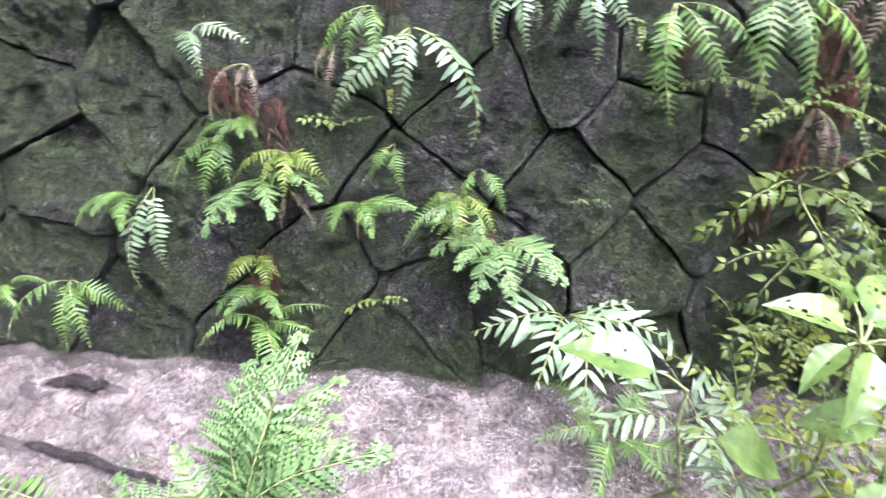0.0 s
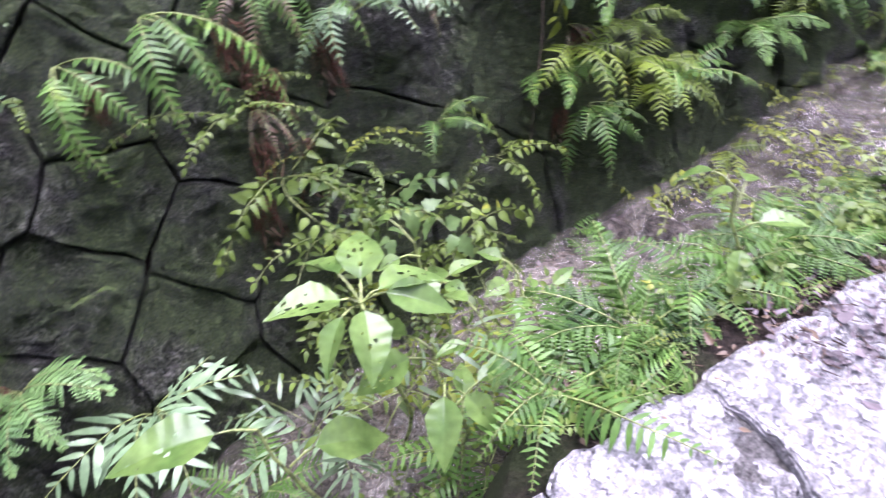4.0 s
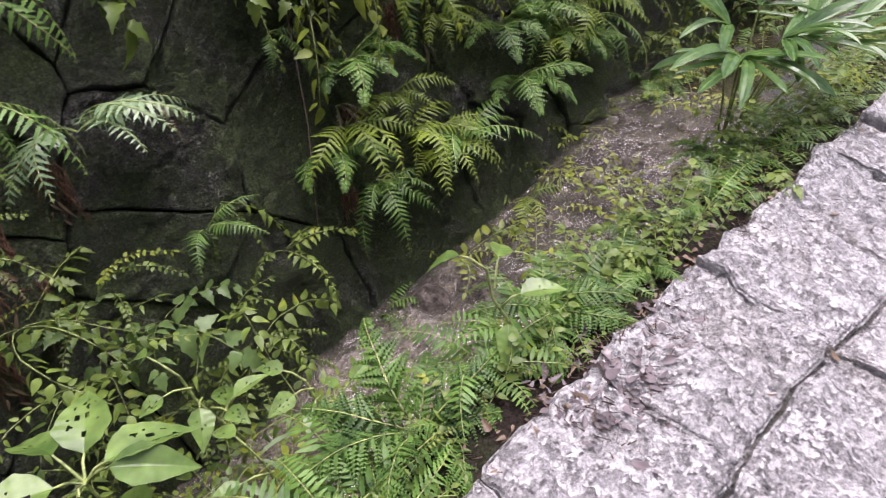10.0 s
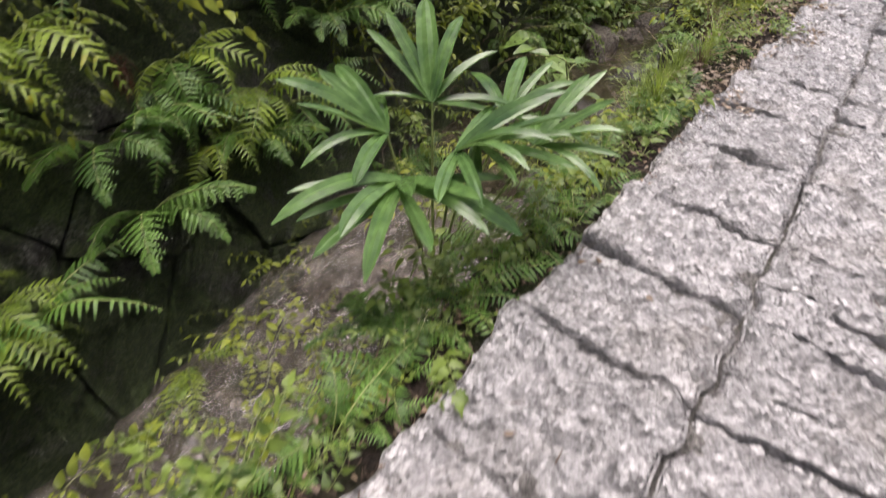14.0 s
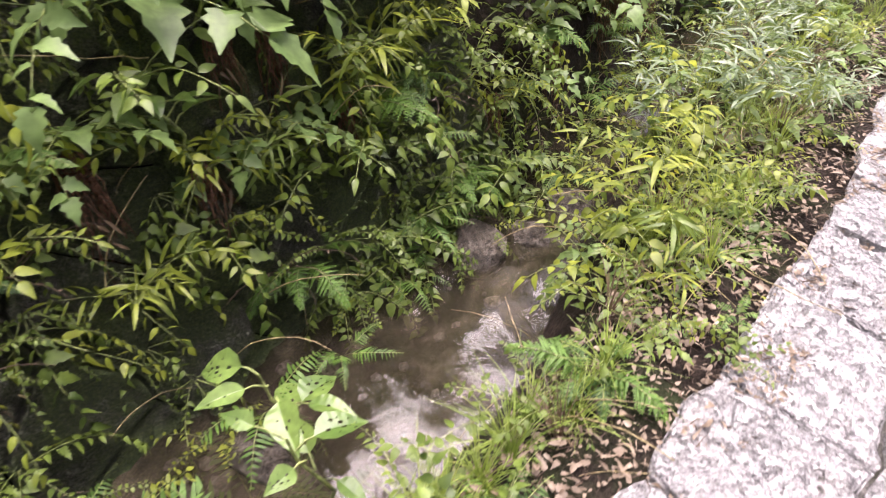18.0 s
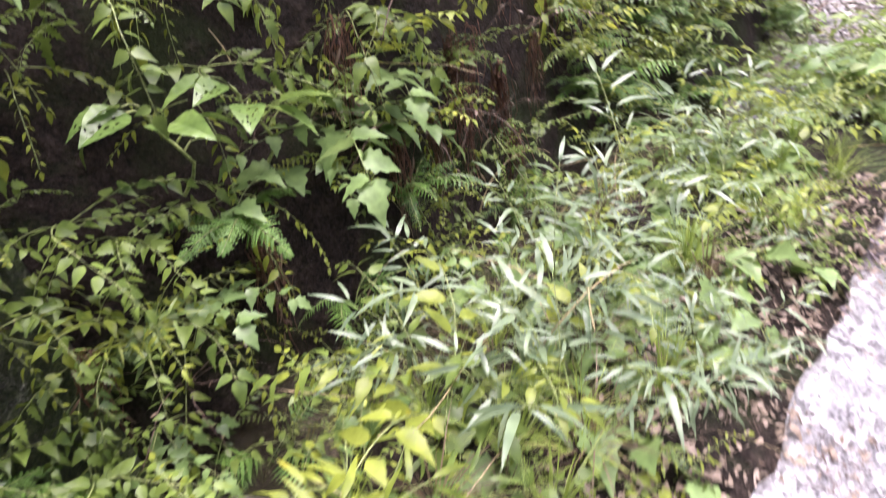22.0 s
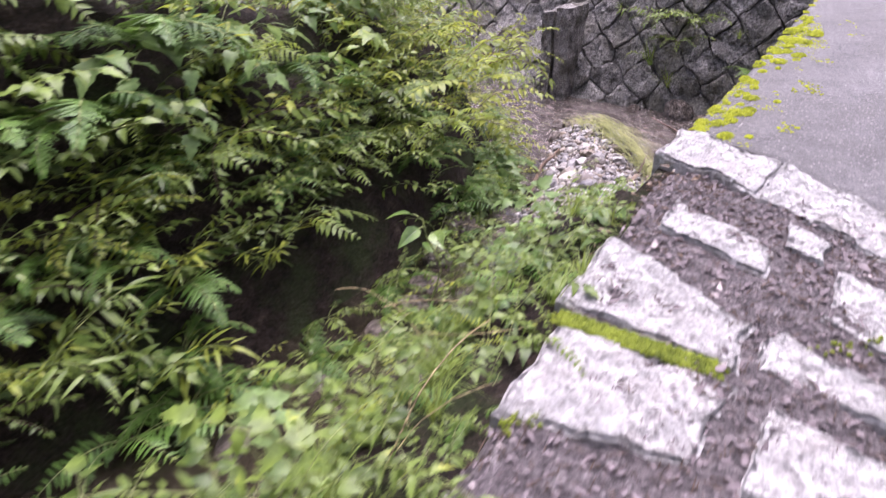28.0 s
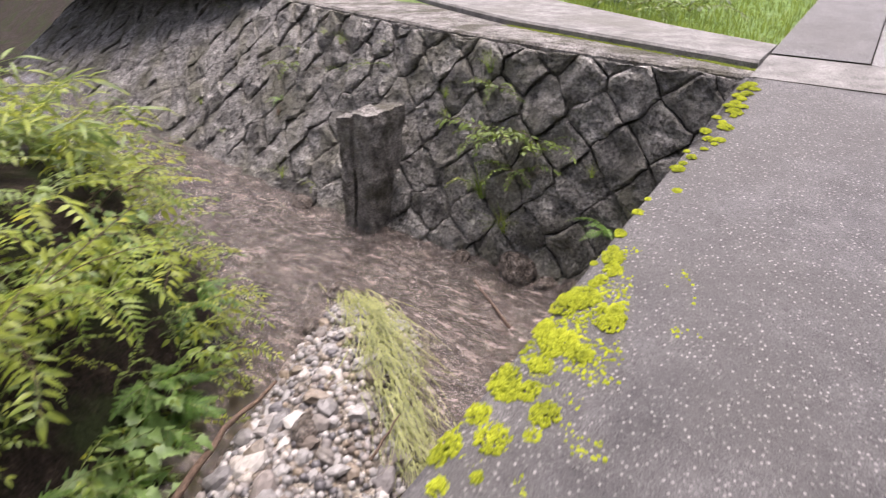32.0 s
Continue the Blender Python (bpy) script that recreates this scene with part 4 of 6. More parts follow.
for u, v, size in ((-1.08, 0.32, 0.35), (-0.9, 0.25, 0.3), (-0.95, -0.28, 0.3), (-0.58, 0.62, 0.25), (0.75, 0.35, 0.55), (0.7, 0.5, 0.5), (0.68, 0.2, 0.45), (0.8, 0.15, 0.4), (-1.0, 0.28, 0.3), (-0.92, -0.2, 0.3), (0.62, 0.05, 0.35), (-0.2, -0.1, 0.22), (0.98, 0.4, 0.4),
                   (2.05, 0.15, 0.4), (1.9, -0.1, 0.3), (0.3, 0.5, 0.25), (2.4, 0.45, 0.4), (3.2, 0.4, 0.4), (4.6, 0.5, 0.5), (5.0, 0.4, 0.5)):
    hanging_roots(on_wall(u, v, 0.08), size)
for u, v, n, size in ((-0.98, 0.36, 3, 0.42), (-0.72, 0.42, 2, 0.3), (-0.85, 0.02, 3, 0.34), (-0.3, 0.0, 2, 0.2), (0.78, 0.62, 4, 0.5), (0.7, 0.3, 3, 0.4), (-0.6, -0.05, 2, 0.22), (2.0, 0.2, 3, 0.4), (1.35, 0.45, 2, 0.35), (2.5, 0.3, 2, 0.35)):
    plant("dead", on_wall(u, v, 0.07), n, size * 0.62, -85, 40)
# weeds hanging on the wall beside the ferns
for u, v, kind, n, size in ((0.62, 0.3, "small", 5, 0.4), (0.72, 0.1, "nettle", 5, 0.42), (0.9, 0.05, "small", 6, 0.4), (0.8, -0.15, "weed", 6, 0.38), (1.05, -0.1, "lobed", 4, 0.36),
                            (1.2, -0.25, "weed", 5, 0.32), (0.95, -0.35, "small", 7, 0.36), (1.4, 0.1, "vine", 3, 0.35), (-1.85, 0.2, "herb", 3, 0.16), (-0.7, 0.2, "herb", 3, 0.15),
                            (1.3, -0.35, "nettle", 6, 0.34), (-0.52, -0.32, "herb", 2, 0.14), (0.1, 0.02, "herb", 2, 0.1), (0.66, -0.35, "weed", 6, 0.34), (1.55, -0.15, "nettle", 4, 0.3)):
    plant(kind, on_wall(u, v, 0.07), n, size, -80, 100)
for i in range(16):
    u = 1.9 + i * 0.2
    plant("vine_yellow" if i % 3 else "vine", on_wall(u, 0.75 + rng.uniform(-0.1, 0.35), 0.1), 4, rng.uniform(0.35, 0.6), -85, 70)

# overhanging plants added above the view, to shade the wall below them
for i in range(36):
    u = 1.3 + i * 0.155 + rng.uniform(-0.1, 0.1)
    plant(rng.choice(("bush", "weed", "vine", "arch", "bush_yellow", "vine_yellow")), on_wall(u, rng.uniform(1.0, 1.75), 0.1), rng.randint(4, 5), rng.uniform(0.5, 0.85), -88, 90, lift=10)
for u, v, kind, n, size in ((0.1, 0.5, "small", 2, 0.2), (-0.55, 0.3, "small", 2, 0.16), (-0.25, 0.1, "hang", 2, 0.2), (-0.86, 0.12, "yellow", 4, 0.2), (-1.0, 0.2, "double", 4, 0.18), (-0.3, 0.02, "yellow", 4, 0.2), (-0.95, -0.2, "yellow", 4, 0.18)):
    plant(kind, on_wall(u, v), n, size, -85, 70)

# ---- large broad-leaved plant by the water ----
def broad_leaf(name, length, width, r, holes=2):
    """A large leaf with a sunken midrib and a few eaten holes."""
    pile = Pile()
    nu, nv = 36, 22
    pits = [(r.uniform(0.25, 0.8), r.uniform(-0.7, 0.7), r.uniform(0.015, 0.045)) for _ in range(holes * 3)]
    verts, faces = [], []
    for i in range(nu + 1):
        t = i / nu
        w = np.interp(t, [a for a, _ in WIDTHS["ovate"]], [b for _, b in WIDTHS["ovate"]]) * width / 2
        for j in range(nv + 1):
            s = 2 * j / nv - 1
            verts.append((t * length, s * w, abs(s) * w * 0.35 - 0.3 * length * t * t + 0.006 * math.sin(t * 40) * abs(s)))
    for i in range(nu):
        for j in range(nv):
            t, s = (i + 0.5) / nu, 2 * (j + 0.5) / nv - 1
            if any((t - a) ** 2 + ((s - b) * 0.4) ** 2 < c * c for a, b, c in pits):
                continue
            a = i * (nv + 1) + j
            faces.append((a, a + 1, a + nv + 2, a + nv + 1))
    pile.add(verts, faces)
    return pile.mesh(name, [M_BROAD])


BROAD = [broad_leaf("leaf", 1.0, w, pr, h) for w, h in ((0.62, 2), (0.55, 0), (0.7, 4), (0.5, 1))]


def broad_plant(base, leaves, size, height, r=rng, facing=-90.0, spread=180.0):
    ob = tagged(new("broad_leaved_plant"), "broad-leaved plant with large glossy insect-eaten leaves", "plant", group="broad-leaved plants")
    ob.location = base
    pile = Pile()
    tall = [Vector((0.04 * math.sin(k), 0.03 * math.cos(k * 1.3) - 0.03, height * k / 5)) for k in range(6)]
    add_tube(pile, tall, 0.007, 0, 5, 0.6)
    part("stem", pile.mesh("stem", [M_STEM]), ob)
    for i in range(leaves):
        az = radians(facing + spread * (2 * (i + 0.5) / leaves - 1) + r.uniform(-15, 15))
        foot = tall[5].lerp(tall[2], 0.95 * ((i * 7) % leaves) / leaves)
        out = Vector((math.cos(az), math.sin(az), r.uniform(0.3, 1.0))) * r.uniform(0.04, 0.09)
        pile = Pile()
        add_tube(pile, [foot, foot + out * 0.6 + Vector((0, 0, 0.01)), foot + out], 0.004, 0, 5, 0.7)
        stalk = part("stalk", pile.mesh("stalk", [M_STEM]), ob)
        s = size * r.uniform(0.7, 1.2)
        part("leaf", r.choice(BROAD), stalk, m=Matrix.LocRotScale(foot + out, Euler((r.uniform(-0.45, 0.45), r.uniform(-0.45, 0.35), az)), (s, s, s)))
    return ob


broad_plant((0.74, 0.98, -0.56), 7, 0.16, 0.78)
broad_plant((0.86, 0.86, -0.54), 6, 0.15, 0.64)
broad_plant((1.06, 0.92, -0.52), 6, 0.11, 0.5)
broad_plant((1.30, 1.12, -0.52), 6, 0.09, 0.42)
broad_plant((1.02, 1.28, -0.52), 6, 0.1, 0.55)
broad_plant((1.72, 0.78, -0.2), 4, 0.13, 0.5)
broad_plant((2.15, 0.95, -0.45), 5, 0.09, 0.4)
broad_plant((0.42, 0.9, -0.56), 2, 0.19, 0.6)
plant("sasa", (0.62, 0.97, -0.5), 3, 0.55)
for x, y, kind, n, size in ((0.95, 0.78, "ladder", 8, 0.42), (1.15, 0.72, "ladder", 8, 0.4), (0.8, 0.72, "ladder", 6, 0.36), (0.9, 1.1, "weed", 7, 0.45), (1.1, 1.2, "small", 8, 0.42), (0.7, 1.2, "weed", 7, 0.4),
                            (1.3, 1.3, "weed", 7, 0.42), (0.5, 1.15, "sprayed", 5, 0.4), (0.3, 1.05, "arch", 7, 0.38), (1.0, 0.95, "weed_yellow", 6, 0.36), (0.62, 0.8, "herb", 6, 0.22), (1.25, 0.9, "weed", 6, 0.34)):
    plant(kind, (x, y, max(ground_at(x, y), -0.5)), n, size)
for i in range(34):
    u, v = rng.uniform(1.85, 4.9), rng.uniform(-0.15, 0.85)
    plant(rng.choice(("yellow", "double", "hang", "yellow", "arch", "ladder")), on_wall(u, v, 0.06), rng.randint(4, 6), rng.uniform(0.28, 0.46), -85, 80)

for i in range(13):
    x = 1.9 + i * 0.3 + rng.uniform(-0.06, 0.06)
    y = float(bank_foot(x)) - rng.uniform(0.0, 0.25)
    plant(rng.choice(("ladder", "arch", "weed_yellow", "yellow", "weed")), (x, y, float(water_z(x)) - 0.04), rng.randint(4, 6), rng.uniform(0.24, 0.42), -100, 120)

# ---- strap-leaved palm-like plant ----
def strap_mesh(width, droop):
    """One pleated strap, a unit long, that bends over towards its tip."""
    pile, verts, faces = Pile(), [], []
    for i in range(13):
        t = i / 12
        w = width * np.interp(t, [0, 0.15, 0.5, 0.85, 0.96, 1], [0.4, 0.75, 1, 0.8, 0.4, 0.08])
        for across, lift in ((-1, 0.3), (-0.5, -0.1), (0, 0.2), (0.5, -0.1), (1, 0.3)):
            verts.append((t - 0.25 * droop * t ** 3, across * w, lift * w - droop * t ** 2.6))
    for i in range(12):
        faces += [(i * 5 + j, i * 5 + j + 1, i * 5 + j + 6, i * 5 + j + 5) for j in range(4)]
    pile.add(verts, faces)
    return pile.mesh("leaf", [M_PALM], False)


STRAPS = [strap_mesh(w, d) for w, d in ((0.075, 0.10), (0.09, 0.25), (0.07, 0.4))]
palm = tagged(new("strap_leaved_plant"), "palm-like plant with fans of long glossy pleated strap leaves", "plant")
palm.location = (3.5, 0.96, -0.38)
# each fan: the end of its stalk, the way it faces, its rise, its straps and their length
for cx, cy, cz, turn, rise, n, size in ((-0.14, -0.02, 0.66, 200, 30, 7, 0.42), (0.0, -0.12, 0.72, 285, 38, 8, 0.36), (0.22, -0.26, 0.68, 330, 30, 8, 0.34), (-0.06, 0.1, 0.74, 120, 48, 7, 0.38),
                                        (0.12, 0.06, 0.78, 40, 55, 7, 0.36), (-0.2, -0.06, 0.68, 225, 12, 6, 0.36), (0.1, -0.12, 0.7, 290, 8, 6, 0.32), (0.3, -0.1, 0.7, 10, 30, 6, 0.32)):
    pile = Pile()
    add_tube(pile, [(0.02 * cx, 0.02 * cy, 0), (cx * 0.45, cy * 0.45, cz * 0.55), (cx, cy, cz)], 0.006, 0, 5, 0.7)
    stalk = part("stalk", pile.mesh("stalk", [M_STEM]), palm)
    for i in range(n):
        spread = -78 + 156 * i / (n - 1) + rng.uniform(-7, 7)
        s = size * rng.uniform(0.82, 1.1) * (1.0 - 0.0012 * abs(spread))
        turned = Euler((rng.uniform(-0.25, 0.25), radians(-rise * math.cos(radians(spread)) + rng.uniform(-9, 9)), radians(turn + spread)))
        part("leaf", rng.choice(STRAPS), stalk, m=Matrix.LocRotScale((cx, cy, cz), turned, (s, s, s)))

for x, y, z, n, size in ((2.95, 1.3, -0.42, 6, 0.34), (2.7, 1.0, -0.25, 5, 0.3), (3.12, 1.2, -0.4, 5, 0.3), (2.4, 1.15, -0.45, 5, 0.32), (3.9, 1.3, -0.35, 6, 0.36), (4.2, 1.1, -0.2, 6, 0.36)):
    plant("weed_yellow", (x, y, z), n, size)

# ---- narrow verge between path and stream ----
for i in range(84):
    x = 1.0 + i * 0.05 + rng.uniform(-0.04, 0.04)
    y = float(path_edge(x)) + rng.uniform(0.06, 0.27)
    kind = rng.choice(("ladder", "double", "ladder", "arch", "small", "herb", "weed", "herb", "weed_yellow" if x > 2.4 else "ladder"))
    plant(kind, on_bank(x, y, -0.01), rng.randint(4, 6), rng.uniform(0.16, 0.3), 70 if rng.random() < 0.7 else None, 110)
for x, y, kind, n, size in ((1.35, 0.7, "double", 8, 0.36), (1.62, 0.74, "ladder", 7, 0.34), (1.05, 0.66, "ladder", 8, 0.4), (-1.3, 0.45, "ladder", 7, 0.4),
                            (-0.2, 0.5, "herb", 5, 0.2), (1.9, 0.76, "double", 6, 0.3), (2.6, 0.85, "weed_yellow", 6, 0.34), (2.85, 0.8, "weed", 6, 0.3), (3.1, 0.78, "double", 7, 0.32),
                            (2.2, 0.95, "weed_yellow", 5, 0.34), (3.3, 0.7, "ladder", 6, 0.3), (4.1, 0.75, "weed_yellow", 6, 0.3), (4.5, 0.8, "weed", 6, 0.35), (0.62, 0.72, "ladder", 6, 0.36),
                            (0.35, 0.62, "herb", 5, 0.25), (0.8, 0.7, "weed", 5, 0.3)):
    plant(kind, on_bank(x, y), n, size)

plant("lacy", (-0.62, 0.47, -0.2), 7, 0.44, 62, 45, lift=15)
plant("lacy", (-0.7, 0.42, -0.25), 5, 0.34, 80, 110, lift=10)
plant("pale", (-0.75, 0.5, -0.35), 4, 0.3, 70, 80)

# ---- overgrown bank and verge in the middle of the walk ----
def bank_plants(count, x0, x1, lo, hi, kinds, size, facing=-90.0, spread=120.0, n=(5, 7)):
    """Plants strewn over the bank between two distances behind its foot."""
    for _ in range(count):
        x = rng.uniform(x0, x1)
        y = float(bank_foot(x)) + rng.uniform(lo, hi)
        p = on_bank(x, y) + Vector((0, -0.09, 0.03))
        plant(rng.choice(kinds), p, rng.randint(*n), rng.uniform(*size), facing, spread)


bank_plants(140, 4.3, 8.4, 0.2, 1.35, ("nettle", "lobed", "weed", "vine", "vine_yellow", "weed_yellow", "weed_yellow", "lance", "vine_yellow", "small"), (0.34, 0.58), n=(3, 5))
bank_plants(40, 4.0, 7.6, -0.05, 0.4, ("nettle", "arch", "small", "vine", "double", "bare"), (0.26, 0.4))
bank_plants(22, 7.6, 8.9, 0.0, 0.5, ("small", "weed", "arch", "bare", "weed_yellow"), (0.28, 0.42))
bank_plants(36, 8.0, 10.4, 0.75, 1.5, ("lobed", "vine", "small", "vine_yellow", "bare", "weed", "vine"), (0.4, 0.6))
bank_plants(14, 8.2, 9.9, 0.1, 0.8, ("bare", "small", "vine"), (0.45, 0.65), n=(4, 5))
bank_plants(18, 10.0, 13.5, 1.3, 2.2, ("bush", "weed", "bush_yellow", "double", "vine"), (0.5, 0.7), n=(5, 6))
for u in (8.1, 8.35, 8.6, 8.75, 8.95, 9.1, 9.3, 9.5, 9.7):
    hanging_roots(on_bank(u, float(bank_foot(u)) + rng.uniform(0.2, 0.75)) + Vector((0, -0.1, 0.1)), rng.uniform(0.45, 0.8))
for x, y, z, n, size in ((8.75, 2.3, 1.0, 9, 0.5), (8.3, 2.35, 1.0, 7, 0.5), (9.1, 2.4, 0.95, 7, 0.45), (7.6, 2.4, 1.0, 7, 0.5)):
    plant("vine_yellow", (x, y + 0.08, z), n, size, -100, 100)
plant("hang", (9.35, 2.3, 0.42), 2, 0.45, -60, 15)
for kind, n, size in (("vine_yellow", 4, 0.7), ("weed_yellow", 5, 0.62), ("bush_yellow", 3, 0.7)):
    plant(kind, (8.65, 2.48, 0.95), n, size, -85, 40, lift=14)
for x, y, z in ((8.62, 2.2, 1.0), (8.5, 2.25, 0.98), (8.8, 2.25, 1.0)):
    plant("spike", (x, y, z), 5, 0.5, -75, 60, lift=10)
bank_plants(14, 6.2, 7.3, -0.05, 0.4, ("vine", "nettle", "weed", "lobed", "vine_yellow"), (0.34, 0.5), n=(4, 5))
bank_plants(22, 5.0, 6.7, 0.02, 0.5, ("weed", "nettle", "small", "vine"), (0.34, 0.5), n=(4, 6))
bank_plants(10, 5.2, 6.6, 0.5, 1.1, ("lobed", "lobed", "weed"), (0.5, 0.65), n=(4, 5))
for u in (5.0, 5.35, 5.6, 5.8, 6.0, 6.8, 7.4, 8.0, 8.6, 8.9, 9.3):
    hanging_roots(on_bank(u, float(bank_foot(u)) + rng.uniform(0.15, 0.5)) + Vector((0, -0.1, 0.15)), rng.uniform(0.4, 0.6))
for i in range(150):
    x = rng.uniform(6.0, 9.9)
    off = rng.uniform(0.16 if x < 8.2 else 0.1, float(verge(x)) + 0.14)
    kind = rng.choice(("herb", "weed_yellow", "lance", "weed_yellow", "lance", "lobed", "lobed", "weed_yellow", "weed", "herb")) if x < 7.4 else rng.choice(("sasa", "weed_yellow", "lobed", "herb", "sasa", "weed"))
    size = rng.uniform(0.28, 0.55) * (0.6 if off < 0.42 else 1.0) * (0.55 if kind == "herb" else 1.0)
    plant(kind, on_bank(x, float(path_edge(x)) + off, -0.02), rng.randint(3, 5), size)
for i in range(95):
    x = rng.uniform(4.8, 9.6)
    tuft(on_bank(x, float(path_edge(x)) + rng.uniform(0.2, float(verge(x)) + 0.1), -0.01), rng.uniform(0.14, 0.34), rng.random() < 0.3)
for x, y, kind, n, size in ((5.15, 1.0, "weed", 5, 0.42), (5.3, 0.85, "herb", 6, 0.3), (5.55, 0.8, "weed", 6, 0.3), (4.75, 1.2, "ladder", 7, 0.45), (4.9, 1.45, "ladder", 7, 0.45), (5.0, 1.2, "ladder", 6, 0.4),
                            (5.75, 0.75, "double", 6, 0.3), (5.95, 0.72, "herb", 6, 0.25), (5.05, 0.75, "herb", 6, 0.25), (4.6, 0.95, "arch", 6, 0.35)):
    plant(kind, on_bank(x, y), n, size)

# ---- fern-covered bank and verge before the river ----
bank_plants(40, 9.7, 12.2, 0.0, 0.5, ("double", "ladder", "weed", "lance", "small", "weed_yellow", "bush"), (0.3, 0.5), n=(5, 6))
bank_plants(40, 11.0, 13.6, 0.25, 0.7, ("bush", "ladder", "herb", "nettle", "pinnate", "weed", "weed_yellow", "lance", "double"), (0.3, 0.46), n=(4, 6))
bank_plants(80, 9.9, 14.2, 0.4, 1.5, ("herb", "weed", "pinnate", "nettle", "bare", "weed_yellow", "bush_yellow", "yellow", "lance", "lobed"), (0.38, 0.6), n=(5, 6))
bank_plants(26, 13.0, 15.3, 0.0, 0.6, ("bush", "weed", "double", "lobed", "weed_yellow", "small"), (0.3, 0.44), n=(4, 6))
bank_plants(66, 13.6, 15.7, 0.4, 2.2, ("bush", "weed", "bush_yellow", "lance", "weed_yellow", "pinnate", "weed", "pinnate_yellow", "bare"), (0.4, 0.62), n=(5, 6))
bank_plants(16, 14.6, 15.75, -0.05, 0.5, ("bush_yellow", "small", "weed", "double", "lance"), (0.3, 0.42), n=(5, 6))
bank_plants(14, 14.8, 15.8, 0.9, 2.0, ("lance", "bush_yellow", "weed_yellow"), (0.55, 0.75), n=(5, 6))
bank_plants(34, 11.8, 14.6, -0.3, 0.15, ("double", "ladder", "pinnate", "weed", "nettle", "ladder"), (0.28, 0.44), n=(4, 6))
for x, y, z, kind, n, size in ((13.3, 2.05, 0.42, "pinnate_yellow", 4, 0.5), (13.1, 2.05, 0.25, "yellow", 4, 0.45), (13.3, 2.1, 0.2, "bush_yellow", 7, 0.5), (13.95, 2.5, 0.3, "bush_yellow", 8, 0.6), (14.2, 2.55, 0.35, "bush_yellow", 8, 0.65), (14.6, 2.8, 0.1, "yellow", 7, 0.5)):
    plant(kind, (x, y, z), n, size, -90, 120)
for i in range(90):
    x = rng.uniform(9.8, 13.3)
    wide = 0.4 if x < 12 else 0.1
    y = float(path_edge(x)) + rng.uniform(0.1, float(verge(x)) + wide)
    plant(rng.choice(("weed", "herb", "small", "nettle", "weed", "ladder", "small", "lobed")), on_bank(x, y, -0.02), rng.randint(4, 6), rng.uniform(0.24, 0.38) + (0.14 if x < 12 and y - float(path_edge(x)) > 0.25 else 0))
for i in range(40):
    x = rng.uniform(9.8, 13.3)
    tuft(on_bank(x, float(path_edge(x)) + rng.uniform(0.03, 0.35), -0.01), rng.uniform(0.12, 0.24))
plant("lobed", (10.1, 0.95, -0.02), 4, 0.5, -60, 120, lift=20)


for x, y, n in ((10.9, 3.0, 5), (11.2, 3.2, 5), (11.5, 2.95, 5), (11.9, 3.1, 5), (12.3, 3.2, 5), (11.7, 3.3, 5), (12.6, 3.0, 5), (12.1, 2.85, 4)):
    plant(rng.choice(("pinnate", "weed", "bush", "lance", "double")), on_bank(x, y) + Vector((0, -0.1, 0.02)), n, rng.uniform(0.5, 0.7), -110, 110)


def straw(base, length, r=rng):
    """A dry bent stalk left from last year."""
    pile = Pile()
    add_tube(pile, arc(r.uniform(20, 80), r.uniform(-30, 20), 8, 0.12, r, r.uniform(-1, 1)), 0.005, 0, 4, 0.5)
    ob = tagged(new("dry_stalk", pile.mesh("dry_stalk", [M_STRAW])), "dry straw-coloured bent stalk among the weeds", "stalk", group="dry stalks")
    ob.matrix_basis = Matrix.LocRotScale(base, Euler((0, 0, r.uniform(0, 6.28))), (length, length, length))


for i in range(80):
    x = rng.uniform(5.0, 10.5) if i < 60 else rng.uniform(10.5, 13.2)
    straw(on_bank(x, float(path_edge(x)) + rng.uniform(0.1, float(verge(x)) + 0.3)), rng.uniform(0.25, 0.6))
for i in range(36):
    x = rng.uniform(4.5, 10.0)
    straw(on_bank(x, float(bank_foot(x)) + rng.uniform(0.0, 0.8)) + Vector((0, -0.1, 0)), rng.uniform(0.25, 0.6))

for i in range(9):
    x = 5.3 + i * 0.28
    y = float(bank_foot(x)) + rng.uniform(0.2, 0.7)
    broad_plant(on_bank(x, y) + Vector((0, -0.12, -0.05)), 6, rng.uniform(0.12, 0.17), 0.3, facing=-90.0, spread=110.0)
for x, y, n, s in ((14.3, 2.75, 6, 0.5), (14.1, 2.62, 5, 0.42), (14.5, 2.95, 5, 0.45), (14.0, 2.5, 4, 0.3)):
    plant("lobed", (x, y, -0.75), n, s, -110, 120, lift=20)
broad_plant((12.7, 1.95, -0.7), 6, 0.14, 0.55)
broad_plant((10.2, 0.86, -0.05), 6, 0.22, 0.34)
broad_plant((5.07, 1.42, -0.5), 6, 0.15, 0.55)
broad_plant((5.0, 1.22, -0.48), 5, 0.13, 0.5)

# ---- river bend: far wall, coping, post, gravel bar, concrete walkway ----
far_wall = tagged(new("wall_river"), "grey weathered stone wall of the river in a diamond pattern", "wall", kind="structure")


FAR_JOINT = -0.012
FAR_TOP = 0.79
wall_top_x = profile((0.3, 17.53), (0.77, 17.56), (2.0, 17.70), (3.0, 17.86), (4.0, 18.1), (5.1, 18.4), (8.0, 19.2), (13.4, 21.0))
wall_foot_x = profile((0.3, 17.25), (4.2, 17.25), (6.0, 17.5), (8.0, 17.7), (13.4, 18.6))


def far_point(u, v, out):
    """u: across (y), v: height; out of the face towards the walker."""
    foot, top = float(wall_foot_x(u)), float(wall_top_x(u))
    return (foot + (top - foot) * (v + 0.8) / (FAR_TOP + 0.8) - 0.98 * out, u, v + 0.2 * out)


